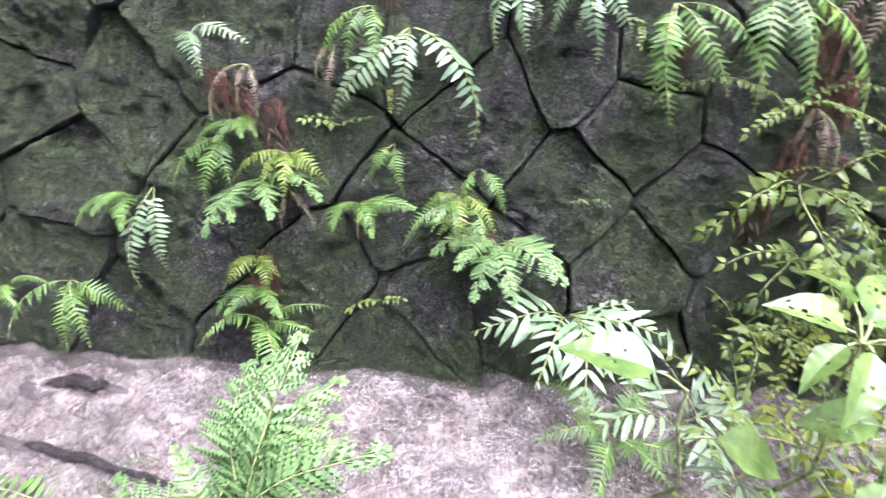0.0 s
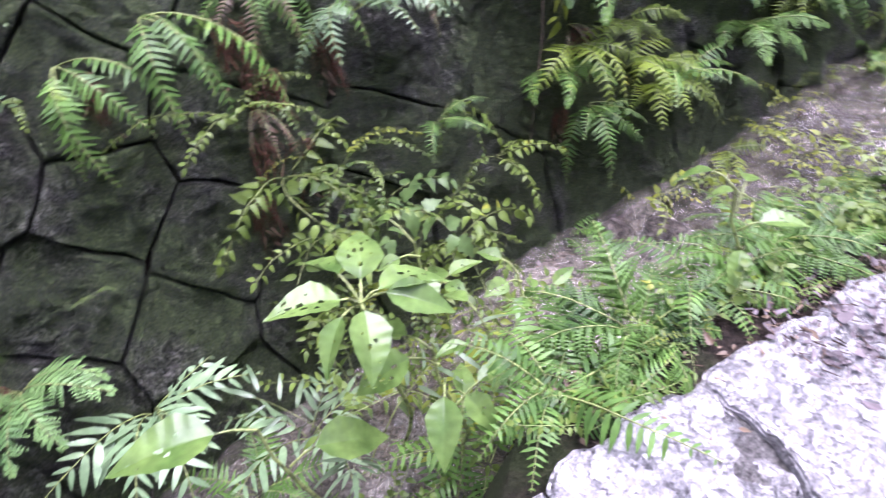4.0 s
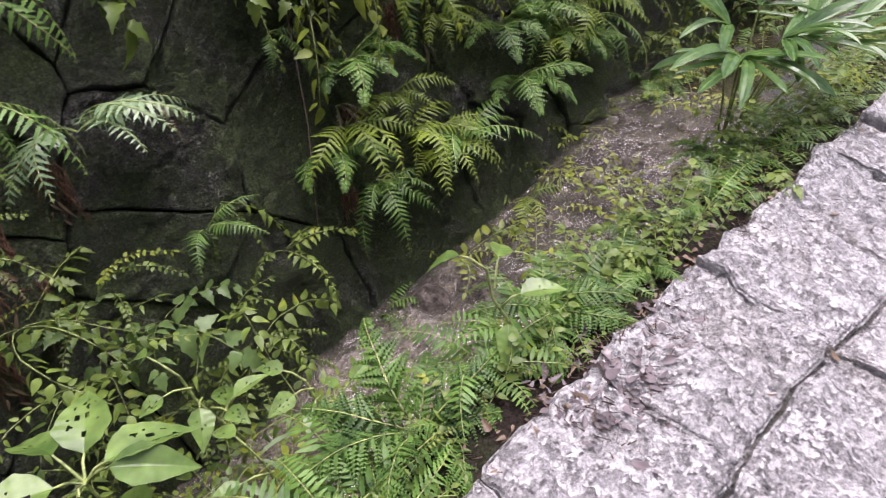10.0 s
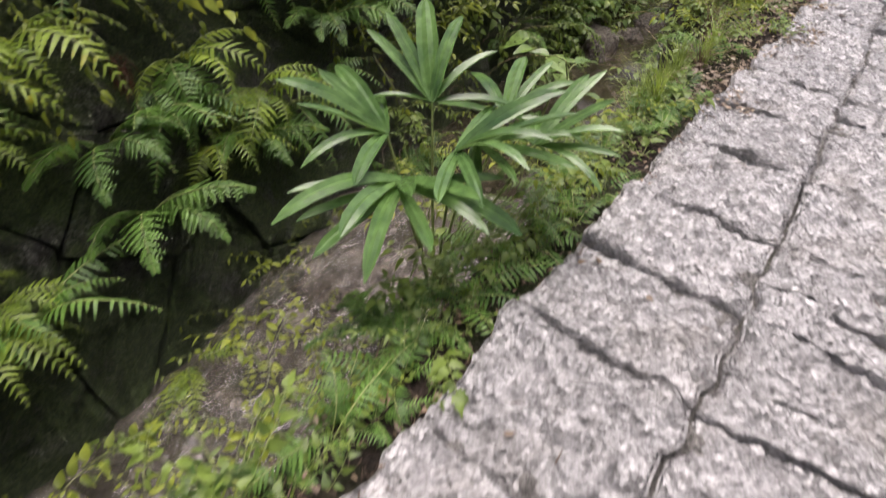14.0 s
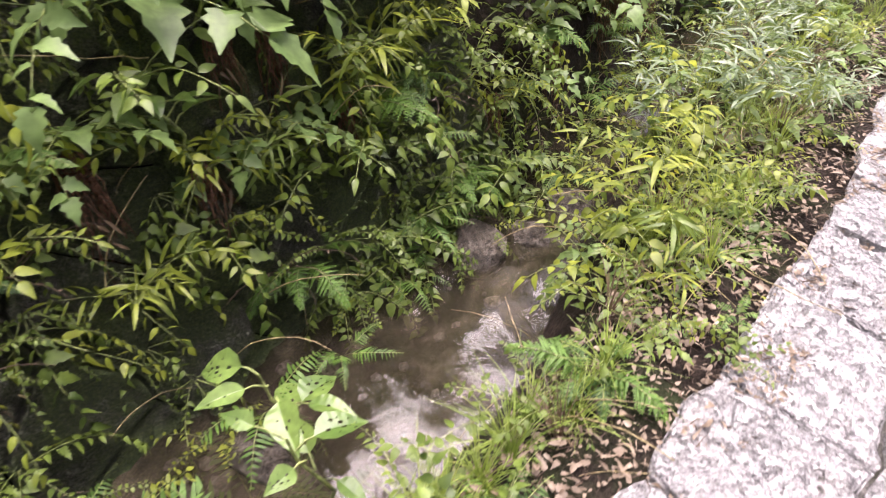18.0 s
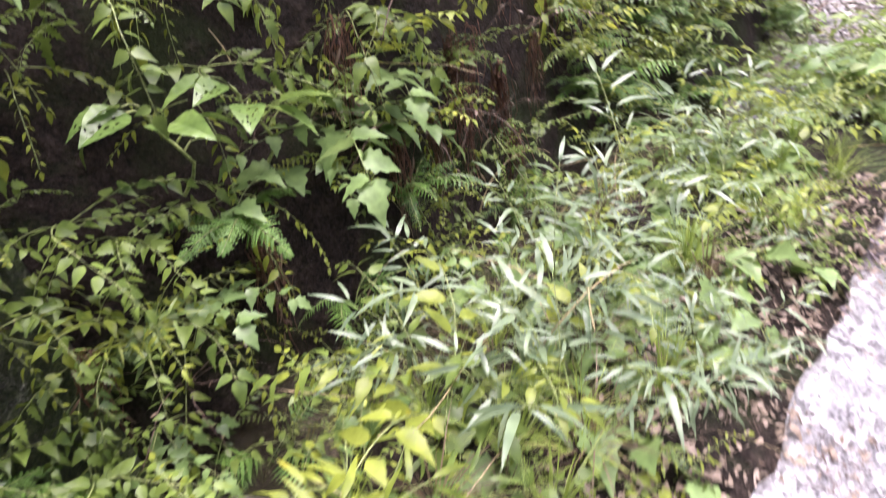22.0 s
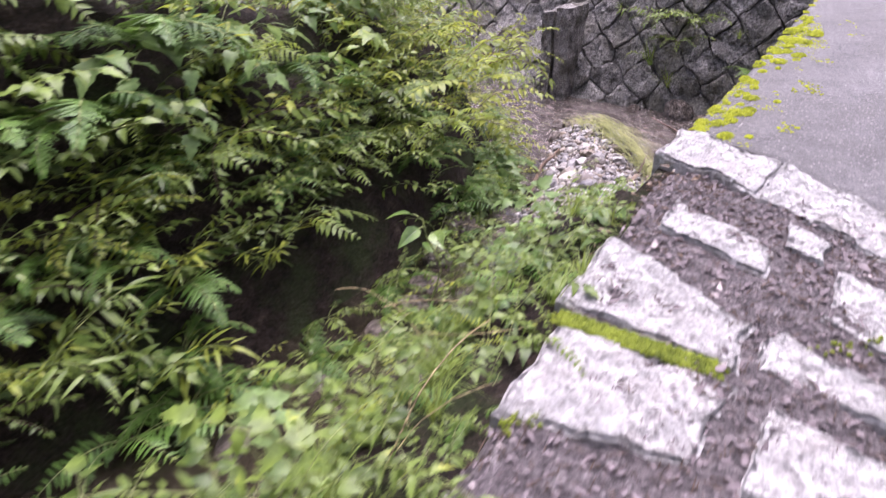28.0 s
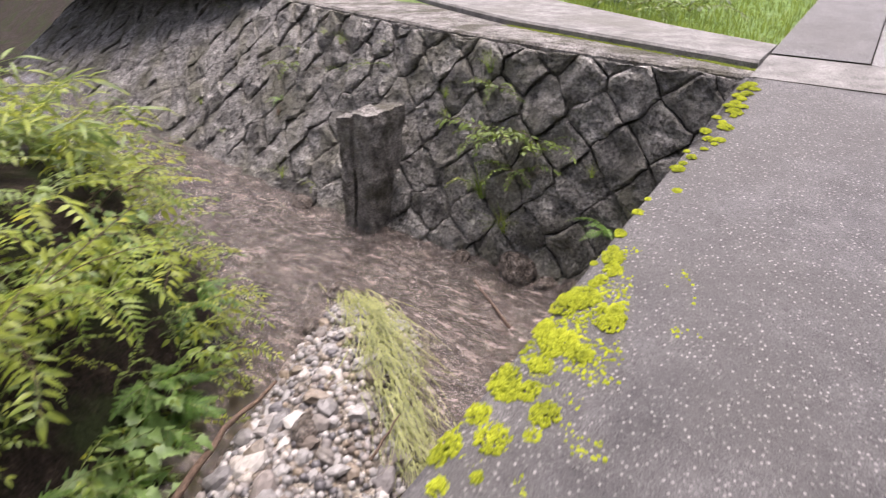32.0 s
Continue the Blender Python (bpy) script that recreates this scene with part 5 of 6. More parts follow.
far_sites = []
for row in range(10):
    for col in range(31):
        far_sites.append((0.6 + col * 0.42 + (row % 2) * 0.21 + rng.uniform(-0.06, 0.06), -1.2 + row * 0.225 + rng.uniform(-0.04, 0.04)))
FAR_CELLS = voronoi(far_sites, (0.4, -1.25, 13.2, FAR_TOP - 0.02))

back = Pile()
core = np.linspace(0.3, 13.3, 40)
back.add([far_point(u, v, FAR_JOINT) for u in core for v in (-1.5, -0.4, FAR_TOP - 0.01)], [(3 * i + j, 3 * i + j + 1, 3 * i + j + 4, 3 * i + j + 3) for i in range(39) for j in range(2)])
part("wall_core", back.mesh("wall_core", [M_OLDCONCRETE]), far_wall, "dark mortar behind the stones")


def block(name, x0, x1, y0, y1, z0, z1, material, bevel=0.012, noise_amp=0.0):
    bm = bmesh.new()
    bmesh.ops.create_cube(bm, size=1)
    for v in bm.verts:
        v.co = Vector((x0 if v.co.x < 0 else x1, y0 if v.co.y < 0 else y1, z0 if v.co.z < 0 else z1))
    if noise_amp:
        bmesh.ops.subdivide_edges(bm, edges=bm.edges[:], cuts=11, use_grid_fill=True)
        for v in bm.verts:
            v.co += Vector((noise.noise(v.co * 6), noise.noise(v.co * 6 + Vector((9, 0, 0))), noise.noise(v.co * 6 + Vector((0, 9, 0))))) * noise_amp + Vector((noise.noise(v.co * 19), noise.noise(v.co * 19 + Vector((9, 0, 0))), noise.noise(v.co * 19 + Vector((0, 9, 0))))) * noise_amp * 0.45
    else:
        bmesh.ops.bevel(bm, geom=bm.edges[:], offset=bevel, segments=2, affect="EDGES")
    me = bpy.data.meshes.new(name)
    bm.to_mesh(me)
    bm.free()
    me.materials.append(material)
    return me


def strip(name, front, behind, z0, z1, material, label, category):
    """A low slab that follows two lines in plan, front(y) and behind(y), with worn upper edges."""
    pile, us = Pile(), np.concatenate([[0.775], np.arange(0.9, 13.3, 0.15)])
    for u in us:
        f, k = float(front(u)), float(behind(u))
        w = 0.008 * noise.noise(Vector((u * 5, 3.0, z1)))
        pile.v += [(f + w, u, z0), (f + w, u, z1 - 0.018), (f + 0.02 + w, u, z1), ((f + k) / 2, u, z1 + 0.006 * noise.noise(Vector((u * 3, 0, 0)))), (k - 0.02, u, z1), (k, u, z1 - 0.02), (k, u, z0)]
    pile.f = [(7 * i + j, 7 * i + j + 1, 7 * i + j + 8, 7 * i + j + 7) for i in range(len(us) - 1) for j in range(6)] + [tuple(range(7))]
    pile.k = [0] * len(pile.f)
    return tagged(new(name, pile.mesh(name, [material], False)), label, category, kind="structure")


groove_x = profile((0.3, 17.70), (0.8, 17.74), (1.74, 18.02), (2.86, 18.36), (4.45, 19.2), (8.0, 21.2), (13.4, 24.0))
slab_back_x = profile((0.3, 18.3), (0.78, 18.45), (1.57, 18.86), (3.16, 19.9), (8.0, 23.2), (13.4, 27.0))
strip("wall_cap", lambda u: wall_top_x(u) - 0.012, lambda u: groove_x(u) + 0.02, 0.5, FAR_TOP + 0.01, M_OLDCONCRETE, "grey stained concrete cap of the river wall", "wall cap")
strip("kerb_slab", lambda u: groove_x(u) + 0.024, slab_back_x, 0.5, FAR_TOP + 0.065, M_KERB, "grey concrete slab along the top of the wall", "kerb")

post = tagged(new("concrete_post"), "old broken concrete post with a groove against the river wall", "post")
post.location = (17.06, 3.5, -1.1)
part("side_slab", block("side_slab", 0.0, 0.4, 0.055, 0.18, 0, 1.27, M_OLDCONCRETE, noise_amp=0.025), post)
part("main_block", block("main_block", -0.01, 0.42, -0.17, 0.01, 0, 1.33, M_OLDCONCRETE, noise_amp=0.03), post)
part("back_slab", block("back_slab", 0.09, 0.38, 0.0, 0.07, 0, 1.22, M_OLDCONCRETE, noise_amp=0.012), post)

# concrete walkway
def concrete_start(y):
    return np.interp(y, [-4, -0.8, -0.19, 0.0, 0.43, 0.9], [12.2, 12.6, 12.91, 12.98, 13.26, 13.42])


walk_ys = np.concatenate([np.arange(-4, 0.75, 0.12), [0.8, 0.86, 0.895, 0.9]])
verts, faces = [], []
NS = 60
for y in walk_ys:
    x0 = float(concrete_start(min(y, 0.9)))
    for i in range(NS + 1):
        x = x0 + (17.5 - x0) * max(0.0, i - 0.9) / (NS - 0.9)
        yy = min(y, float(path_edge(x))) if y > 0.8 else y
        edge = 0.012 if y >= 0.9 else 0.0
        verts.append((x, yy, float(path_z(x)) + 0.012 - edge - (0.12 if i == 0 else 0.0) + 0.006 * noise.noise(Vector((x * 2, y * 2, 0)))))
k = NS + 1
for j in range(len(walk_ys) - 1):
    for i in range(NS):
        a = j * k + i
        faces.append((a, a + 1, a + k + 1, a + k))
base = len(verts)
last = (len(walk_ys) - 1) * k
for i in range(NS + 1):
    x, y, z = verts[last + i]
    verts.append((x, y + 0.004 * noise.noise(Vector((x * 8, 0, 5))), z - 0.34))
faces += [(last + i, last + i + 1, base + i + 1, base + i) for i in range(NS)]
tagged(new("walkway", mesh_from("walkway", verts, faces, M_CONCRETE)), "grey exposed-aggregate concrete walkway with a mossy edge", "walkway", kind="structure")
verts, faces = [], []
for i in range(31):
    x = 13.25 + 4.3 * i / 30
    e = float(path_edge(x)) - 0.1
    verts += [(x, e, float(path_z(x)) - 0.3), (x, e + 0.05 * noise.noise(Vector((x * 5, 0, 0))), -0.4), (x, e, -1.25)]
for i in range(30):
    for j in range(2):
        a = i * 3 + j
        faces.append((a, a + 3, a + 4, a + 1))
tagged(new("walkway_side", mesh_from("walkway_side", verts, faces, M_FARWALL)), "rough stone side below the concrete walkway", "wall", kind="structure")
# walkway beyond the corner and lawn
def slab(name, x0, x1, y0, y1, dz, material, label, category):
    xs, ys = np.linspace(x0, x1, 20), np.linspace(y0, y1, 8)
    ob = sheet(name, xs, ys, lambda gx, gy: path_z(gx) + dz, material)
    return tagged(ob, label, category, kind="structure")


slab("walkway_beyond", 18.12, 32, 0.208, 0.765, 0.024, M_CONCRETE, "concrete walkway strip continuing past the wall corner", "walkway")
slab("pavement_beyond", 18.12, 32, -4, 0.2, 0.014, M_PATH, "pale paving past the wall corner", "pavement")
slab("walkway_joint", 17.502, 18.11, -4, 0.77, 0.016, M_KERB, "smooth grey concrete strip at the wall corner", "walkway")
slab("lawn", 18.6, 34, 0.79, 14, -0.075, M_GRASSLAND, "bright green lawn behind the wall", "lawn")
lawn_blades = Pile()
gr = random.Random(5)
for _ in range(5200):
    y = 0.8 + gr.random() * 2.2
    x = float(slab_back_x(y)) + gr.random() ** 1.6 * 5
    z = float(path_z(x)) - 0.08
    az, h = gr.uniform(0, 6.28), gr.uniform(0.05, 0.11)
    d = Vector((math.cos(az), math.sin(az), 0))
    p = Vector((x, y, z))
    lawn_blades.add([p - d * 0.006, p + d * 0.006, p + Vector((gr.uniform(-0.03, 0.03), gr.uniform(-0.03, 0.03), h))], [(0, 1, 2)])
tagged(new("lawn_grass", lawn_blades.mesh("lawn_grass", [M_GRASS])), "short bright green lawn grass", "grass", kind="stuff")
for i in range(20):
    y = 1.75 + i * 0.2 + rng.uniform(-0.08, 0.08)
    x = float(slab_back_x(y)) + 0.35 + rng.random() * 0.6
    plant("bush", (x, y, float(path_z(x))), 6, rng.uniform(0.4, 0.6))

# moss cushions on the edge of the walkway and in the joints
moss = Pile()
mr = random.Random(11)


def cushion(x, y, z, s, h):
    n = 7
    verts = [(x, y, z + h)]
    for ring, (a, b) in enumerate(((0.6, 0.75), (1.0, -0.1))):
        for k in range(n):
            q = 6.283 * k / n + ring * 0.4
            rr = s * a * mr.uniform(0.75, 1.2)
            verts.append((x + math.cos(q) * rr, y + math.sin(q) * rr, z + h * b * mr.uniform(0.7, 1.1)))
    faces = [(0, 1 + k, 1 + (k + 1) % n) for k in range(n)]
    faces += [(1 + k, 1 + n + k, 1 + n + (k + 1) % n, 1 + (k + 1) % n) for k in range(n)]
    moss.add(verts, faces)


def clump(x, y, z, radius, height):
    """A swelling patch of moss made of many small cushions."""
    for _ in range(int(50 + 62000 * radius * radius)):
        q, d = mr.uniform(0, 6.283), mr.random() ** 0.5
        cx, cy = x + math.cos(q) * d * radius * 1.15, y + math.sin(q) * d * radius * 0.9
        if cy > float(path_edge(cx)) + 0.012 or cx < float(concrete_start(cy)) + 0.02:
            continue
        cushion(cx, cy, z + height * (1 - d * d) * 0.9, mr.uniform(0.003, 0.0075), mr.uniform(0.003, 0.007))


for i in range(110):
    x = 13.35 + 4.1 * i / 110 + mr.uniform(-0.03, 0.03)
    dense = 0.62 + 0.75 * noise.noise(Vector((x * 1.7, 3.3, 0)))
    if mr.random() > dense:
        continue
    radius = mr.uniform(0.012, 0.045) * (1.3 if 14.4 < x < 15.2 else 1.0)
    clump(x, float(path_edge(x)) - mr.random() ** 1.5 * 0.10, float(path_z(x)) + 0.01, radius, radius * mr.uniform(0.2, 0.42))
for i in range(34):
    x, off = (mr.uniform(14.35, 15.15), mr.uniform(0.02, 0.2)) if i < 15 else (mr.uniform(13.4, 14.0), mr.uniform(0.0, 0.26))
    clump(x, float(path_edge(x)) - off, float(path_z(x)) + 0.01, mr.uniform(0.015, 0.05), mr.uniform(0.005, 0.018))
for i in range(5200):
    x, off = 13.3 + 2.2 * mr.random(), 0.42 * mr.random() ** 1.4
    yy = float(path_edge(x)) - off
    if noise.noise(Vector((x * 5, yy * 5, 2))) + 0.5 * noise.noise(Vector((x * 14, yy * 14, 5))) < off * 0.9 - 0.02 or x < float(concrete_start(yy)) + 0.03:
        continue
    s = mr.uniform(0.003, 0.009)
    cushion(x, yy, float(path_z(x)) + 0.012, s, s * 0.5)
tagged(new("moss", moss.mesh("moss", [M_MOSS])), "bright yellow-green moss cushions along the walkway edge", "moss", kind="stuff")
moss = Pile()
for x0, y0, x1, y1, n in ((11.90, 0.76, 11.925, 0.30, 1800), (11.42, 0.70, 11.55, 0.62, 30), (12.15, 0.1, 12.3, -0.1, 25), (17.76, 0.8, 18.36, 2.86, 1300), (17.73, 0.8, 17.85, 1.1, 500)):
    for _ in range(n):
        t = mr.random()
        x, y = x0 + (x1 - x0) * t + mr.uniform(-0.03, 0.03), y0 + (y1 - y0) * t + mr.uniform(-0.03, 0.03)
        z = FAR_TOP + 0.01 if x > 17.5 else float(path_z(x)) + 0.03
        cushion(x, y, z + mr.uniform(-0.006, 0.003), mr.uniform(0.004, 0.011), mr.uniform(0.004, 0.009))
tagged(new("moss", moss.mesh("moss", [M_MOSS_OLIVE])), "olive green moss in the joints of the stones and the wall cap", "moss", kind="stuff")

# gravel bar in the river
def cobble_mesh(name, r, material, rough=0.25):
    bm = bmesh.new()
    bmesh.ops.create_icosphere(bm, subdivisions=2, radius=1)
    sx, sy, sz = r.uniform(0.8, 1.3), r.uniform(0.6, 1.0), r.uniform(0.45, 0.75)
    off = Vector((r.uniform(0, 50), 0, 0))
    for v in bm.verts:
        v.co *= 1 + rough * noise.noise(v.co * 1.3 + off) + 0.12 * noise.noise(v.co * 3 + off)
        v.co = Vector((v.co.x * sx, v.co.y * sy, v.co.z * sz))
    me = bpy.data.meshes.new(name)
    bm.to_mesh(me)
    bm.free()
    me.materials.append(material)
    return me


def bar_height(x, y):
    """The gravel bar: a low ridge from beside the walkway out into the river."""
    t = np.clip((x - 14.3) / 1.9, 0, 1)
    cx = 1.62 + 0.95 * t
    d = (y - cx) / (0.70 - 0.22 * t)
    return water_z(x) - 0.12 + 0.27 * np.clip(1 - d * d, 0, 1) * np.clip((16.4 - x) / 0.5, 0, 1) * np.clip((x - 13.42) / 0.6, 0, 1)


bar = sheet("gravel_bed", np.arange(13.4, 16.45, 0.06), np.arange(0.75, 3.4, 0.06), lambda gx, gy: bar_height(gx, gy) + rough_noise(gx, gy, 7, 0.02), M_BED)
tagged(bar, "gravelly sand of the bar in the river", "gravel bar", kind="structure")
COBBLES = [cobble_mesh("cobble", rng, M_PEBBLE, 0.45) for _ in range(9)]
BOULDERS = [cobble_mesh("boulder", rng, M_WETSTONE) for _ in range(4)]
placed = 0
while placed < 240:
    x, y = rng.uniform(14.1, 16.3), rng.uniform(0.95, 3.0)
    z = float(bar_height(x, y))
    if z < float(water_z(x)) - 0.02:
        continue
    s = rng.choice((0.022, 0.026, 0.03, 0.035, 0.04, 0.045, 0.055, 0.07))
    ob = tagged(new("cobble", rng.choice(COBBLES)), "grey and pale river cobble on the gravel bar", "stone", group="river cobbles")
    ob.matrix_basis = Matrix.LocRotScale((x, y, z + s * 0.3), Euler((rng.uniform(-0.6, 0.6), rng.uniform(-0.6, 0.6), rng.uniform(0, 6))), (s, s, s))
    placed += 1
pebbles = Pile()
pb = random.Random(3)
bases = []
for _ in range(6):
    bm = bmesh.new()
    bmesh.ops.create_icosphere(bm, subdivisions=1, radius=1)
    bases.append(([v.co.copy() * (1 + pb.uniform(-0.2, 0.2)) for v in bm.verts], [tuple(v.index for v in f.verts) for f in bm.faces]))
    bm.free()
n = 0
while n < 3200:
    x, y = pb.uniform(13.5, 16.35), pb.uniform(0.85, 3.3)
    z = float(bar_height(x, y))
    if z < float(water_z(x)) - 0.06:
        continue
    vs, fs = pb.choice(bases)
    s, q = 0.008 + 0.022 * pb.random() ** 1.6, Euler((pb.uniform(0, 3), pb.uniform(0, 3), pb.uniform(0, 3))).to_matrix()
    pebbles.add([q @ v * s + Vector((x, y, z + s * 0.3)) for v in vs], fs)
    n += 1
tagged(new("pebbles", pebbles.mesh("pebbles", [M_PEBBLE])), "small mixed grey and brown pebbles of the bar", "gravel", kind="stuff")
for x, y, s in ((14.97, 2.01, 0.10), (15.5, 1.95, 0.08), (15.75, 2.75, 0.10), (16.15, 2.75, 0.12), (16.2, 2.95, 0.10), (17.16, 2.0, 0.2), (17.15, 1.5, 0.16), (17.16, 1.76, 0.1), (17.15, 4.3, 0.13), (17.15, 2.5, 0.1), (13.1, 2.2, 0.12), (12.6, 2.0, 0.1), (13.6, 2.4, 0.14)):
    ob = tagged(new("boulder", rng.choice(BOULDERS)), "grey boulder at the river's edge", "stone", group="river boulders")
    ob.matrix_basis = Matrix.LocRotScale((x, y, max(float(water_z(x)) - 0.02, float(bar_height(x, y))) + s * 0.25), Euler((0, 0, rng.uniform(0, 6))), (s, s, s))
# flattened grass over the bar
M_FLATGRASS = leaf_material("flattened_straw_grass", (0.08, 0.10, 0.02), (0.27, 0.29, 0.09), 0.45, 0.25, (0.46, 0.42, 0.24), 0.4, 0.15)
fg = Pile()
for _ in range(700):
    t = pb.random()
    x0, y0 = 15.2 + 0.95 * t + pb.uniform(-0.1, 0.1), 1.42 + 1.3 * t + pb.gauss(0, 0.13)
    z0 = float(bar_height(x0, y0)) + pb.uniform(0.02, 0.16)
    d = Vector((-0.55 + pb.uniform(-0.45, 0.45), -0.9 + pb.uniform(-0.35, 0.35), 0)).normalized()
    ln = pb.uniform(0.12, 0.5)
    s = Vector((-d.y, d.x, 0)) * pb.uniform(0.0018, 0.004)
    bow, swing = pb.uniform(0.2, 1.6), pb.gauss(0, 0.012)
    pts = [Vector((x0, y0, z0)) + d * ln * k / 3 + Vector((0, 0, (0.06 * math.sin(k) - 0.05 * k) * bow)) + Vector((-d.y, d.x, 0)) * swing * k * k for k in range(4)]
    vs = []
    for k, p in enumerate(pts):
        p.z = max(p.z, float(bar_height(p.x, p.y)) + 0.02)
        vs += [p + s * (1.1 - k / 3), p - s * (1.1 - k / 3)]
    fg.add(vs, [(2 * k, 2 * k + 1, 2 * k + 3, 2 * k + 2) for k in range(3)])
tagged(new("flattened_grass", fg.mesh("flattened_grass", [M_FLATGRASS])), "long grass combed flat over the gravel by the flood", "grass", kind="stuff")


def twig(pts, radius, label="brown fallen branch", r=rng, material=None):
    pile = Pile()
    fine = []
    for a, b in zip(pts, pts[1:]):
        for k in range(5):
            fine.append(Vector(a).lerp(Vector(b), k / 5) + Vector((r.uniform(-1, 1), r.uniform(-1, 1), r.uniform(-1, 1))) * radius * 0.5)
    fine.append(Vector(pts[-1]))
    add_tube(pile, fine, radius, 0, 6, 0.4)
    n = len(pile.v)
    pile.f += [tuple(range(5, -1, -1)), tuple(range(n - 6, n))]
    pile.k += [0, 0]
    return tagged(new("branch", pile.mesh("branch", [material or M_TWIG])), label, "branch", group="fallen branches")


twig([(14.2, 2.18, -0.72), (14.76, 2.38, -0.66), (15.13, 2.4, -0.62)], 0.022, "dead grey branch lying on the gravel bar")
twig([(15.0, 1.62, -0.62), (15.3, 1.68, -0.6)], 0.009, "thin brown branch on the gravel")
twig([(16.5, 1.7, -0.78), (16.85, 2.2, -0.76)], 0.012, "thin brown branch in the river")
twig([(-1.7, 0.62, -0.6), (-1.2, 0.6, -0.535), (-0.95, 0.6, -0.6)], 0.022, "rotten dark log lying in the stream", material=M_LOG)
twig([(-0.75, 0.56, -0.6), (-0.2, 0.58, -0.54), (0.2, 0.62, -0.6)], 0.024, "rotten dark log lying in the stream", material=M_LOG)
twig([(-1.75, 0.82, -0.62), (-1.5, 0.86, -0.545), (-1.38, 0.88, -0.62)], 0.032, "rotten dark log lying in the stream", material=M_LOG)

# a thin vine hanging down the stream wall
VINE_TOP, VINE_FOOT = Vector((1.95, 2.06, 0.68)), Vector((1.66, 1.64, -0.16))
twig([VINE_TOP, VINE_TOP.lerp(VINE_FOOT, 0.5) + Vector((0.01, -0.03, 0)), VINE_FOOT], 0.003, "thin bare vine hanging straight down the wall")

# plants on the river wall and the bar
for _ in range(22):
    y, v = rng.uniform(1.0, 7.0), rng.uniform(-0.8, 0.6)
    if rng.random() < 0.5:
        tuft(far_point(y, v, 0.04), rng.uniform(0.1, 0.2), rng.random() < 0.4)
    else:
        plant(rng.choice(("small", "arch", "small", "bare")), far_point(y, v, 0.05), 3, rng.uniform(0.14, 0.26), 180, 80)
for y, v, kind, n, s in ((2.4, 0.12, "bush", 8, 0.5), (2.05, 0.05, "weed", 7, 0.46), (2.5, 0.45, "bush", 6, 0.36), (2.2, -0.1, "bush", 6, 0.4), (1.36, -0.35, "arch", 7, 0.34), (3.95, 0.4, "bush", 4, 0.25), (5.2, 0.2, "bush", 4, 0.3)):
    plant(kind, far_point(y, v, 0.06), n, s, 180, 100)
for y, v, s in ((2.45, -0.35, 0.32), (2.6, 0.55, 0.25), (1.15, -0.35, 0.3), (4.5, 0.5, 0.2), (3.0, 0.3, 0.2), (1.6, 0.0, 0.2), (2.2, -0.55, 0.3)):
    tuft(far_point(y, v, 0.05), s)
for x, y, kind, n, s in ((13.55, 1.15, "ladder", 6, 0.35), (13.75, 1.2, "double", 6, 0.35), (13.5, 1.5, "weed", 6, 0.35), (14.4, 3.1, "herb", 6, 0.3), (14.2, 2.95, "herb", 6, 0.35), (13.9, 2.8, "nettle", 6, 0.4)):
    plant(kind, (x, y, max(ground_at(x, y), float(bar_height(x, y)))), n, s)

# ---- stones, fallen leaves and debris ----
WETS = [cobble_mesh("stream_stone", rng, M_WETSTONE) for _ in range(5)]
bed = Pile()
bd = random.Random(13)
for i in range(1500):
    x = bd.uniform(-2.8, 2.3) if i < 1380 else bd.uniform(2.3, 6.6)
    y = bd.uniform(float(path_edge(x)) + 0.12, float(bank_foot(x)) + 0.02)
    vs, fs = bd.choice(bases)
    s, q = bd.choice((0.012, 0.016, 0.02, 0.026, 0.034, 0.05)) * bd.uniform(0.8, 1.2), Euler((bd.uniform(0, 3), bd.uniform(0, 3), bd.uniform(0, 3))).to_matrix()
    k = Vector((bd.uniform(0.8, 1.6), bd.uniform(0.8, 1.4), bd.uniform(0.5, 0.8))) * s
    z = float(water_z(x)) - 0.05
    bed.add([Vector(((q @ v).x * k.x, (q @ v).y * k.y, (q @ v).z * k.z)) + Vector((x, y, z)) for v in vs], fs)
sand = sheet("stream_bed", np.arange(-3.2, 2.35, 0.08), np.arange(0.3, 1.75, 0.06), lambda gx, gy: water_z(gx) - 0.055 + rough_noise(gx, gy, 6, 0.02), M_BED)
tagged(sand, "pale brown sandy bed under the clear stream", "stream bed", kind="structure")
tagged(new("bed_stones", bed.mesh("bed_stones", [M_GRAVEL])), "brown and pale pebbles on the bed of the stream", "gravel", kind="stuff")
for x, y, s in ((-0.75, 1.1, 0.06), (-0.28, 1.1, 0.08), (-1.5, 0.8, 0.06), (2.2, 1.3, 0.11), (2.3, 1.05, 0.08), (2.05, 1.45, 0.1), (3.4, 1.35, 0.1), (3.5, 1.1, 0.09), (6.3, 1.62, 0.17), (6.55, 1.5, 0.12), (5.0, 1.5, 0.13),
                (5.2, 1.0, 0.1), (6.9, 1.5, 0.14), (11.8, 1.9, 0.1), (12.3, 2.0, 0.12), (12.8, 2.1, 0.14), (13.0, 1.8, 0.1), (10.9, 1.7, 0.1), (11.3, 1.9, 0.12)):
    ob = tagged(new("stream_stone", rng.choice(WETS)), "wet brown stone in the stream", "stone", group="stream stones")
    ob.matrix_basis = Matrix.LocRotScale((x, y, float(water_z(x)) - 0.08 + s * 0.35), Euler((0, 0, rng.uniform(0, 6))), (s, s, s * 1.1))


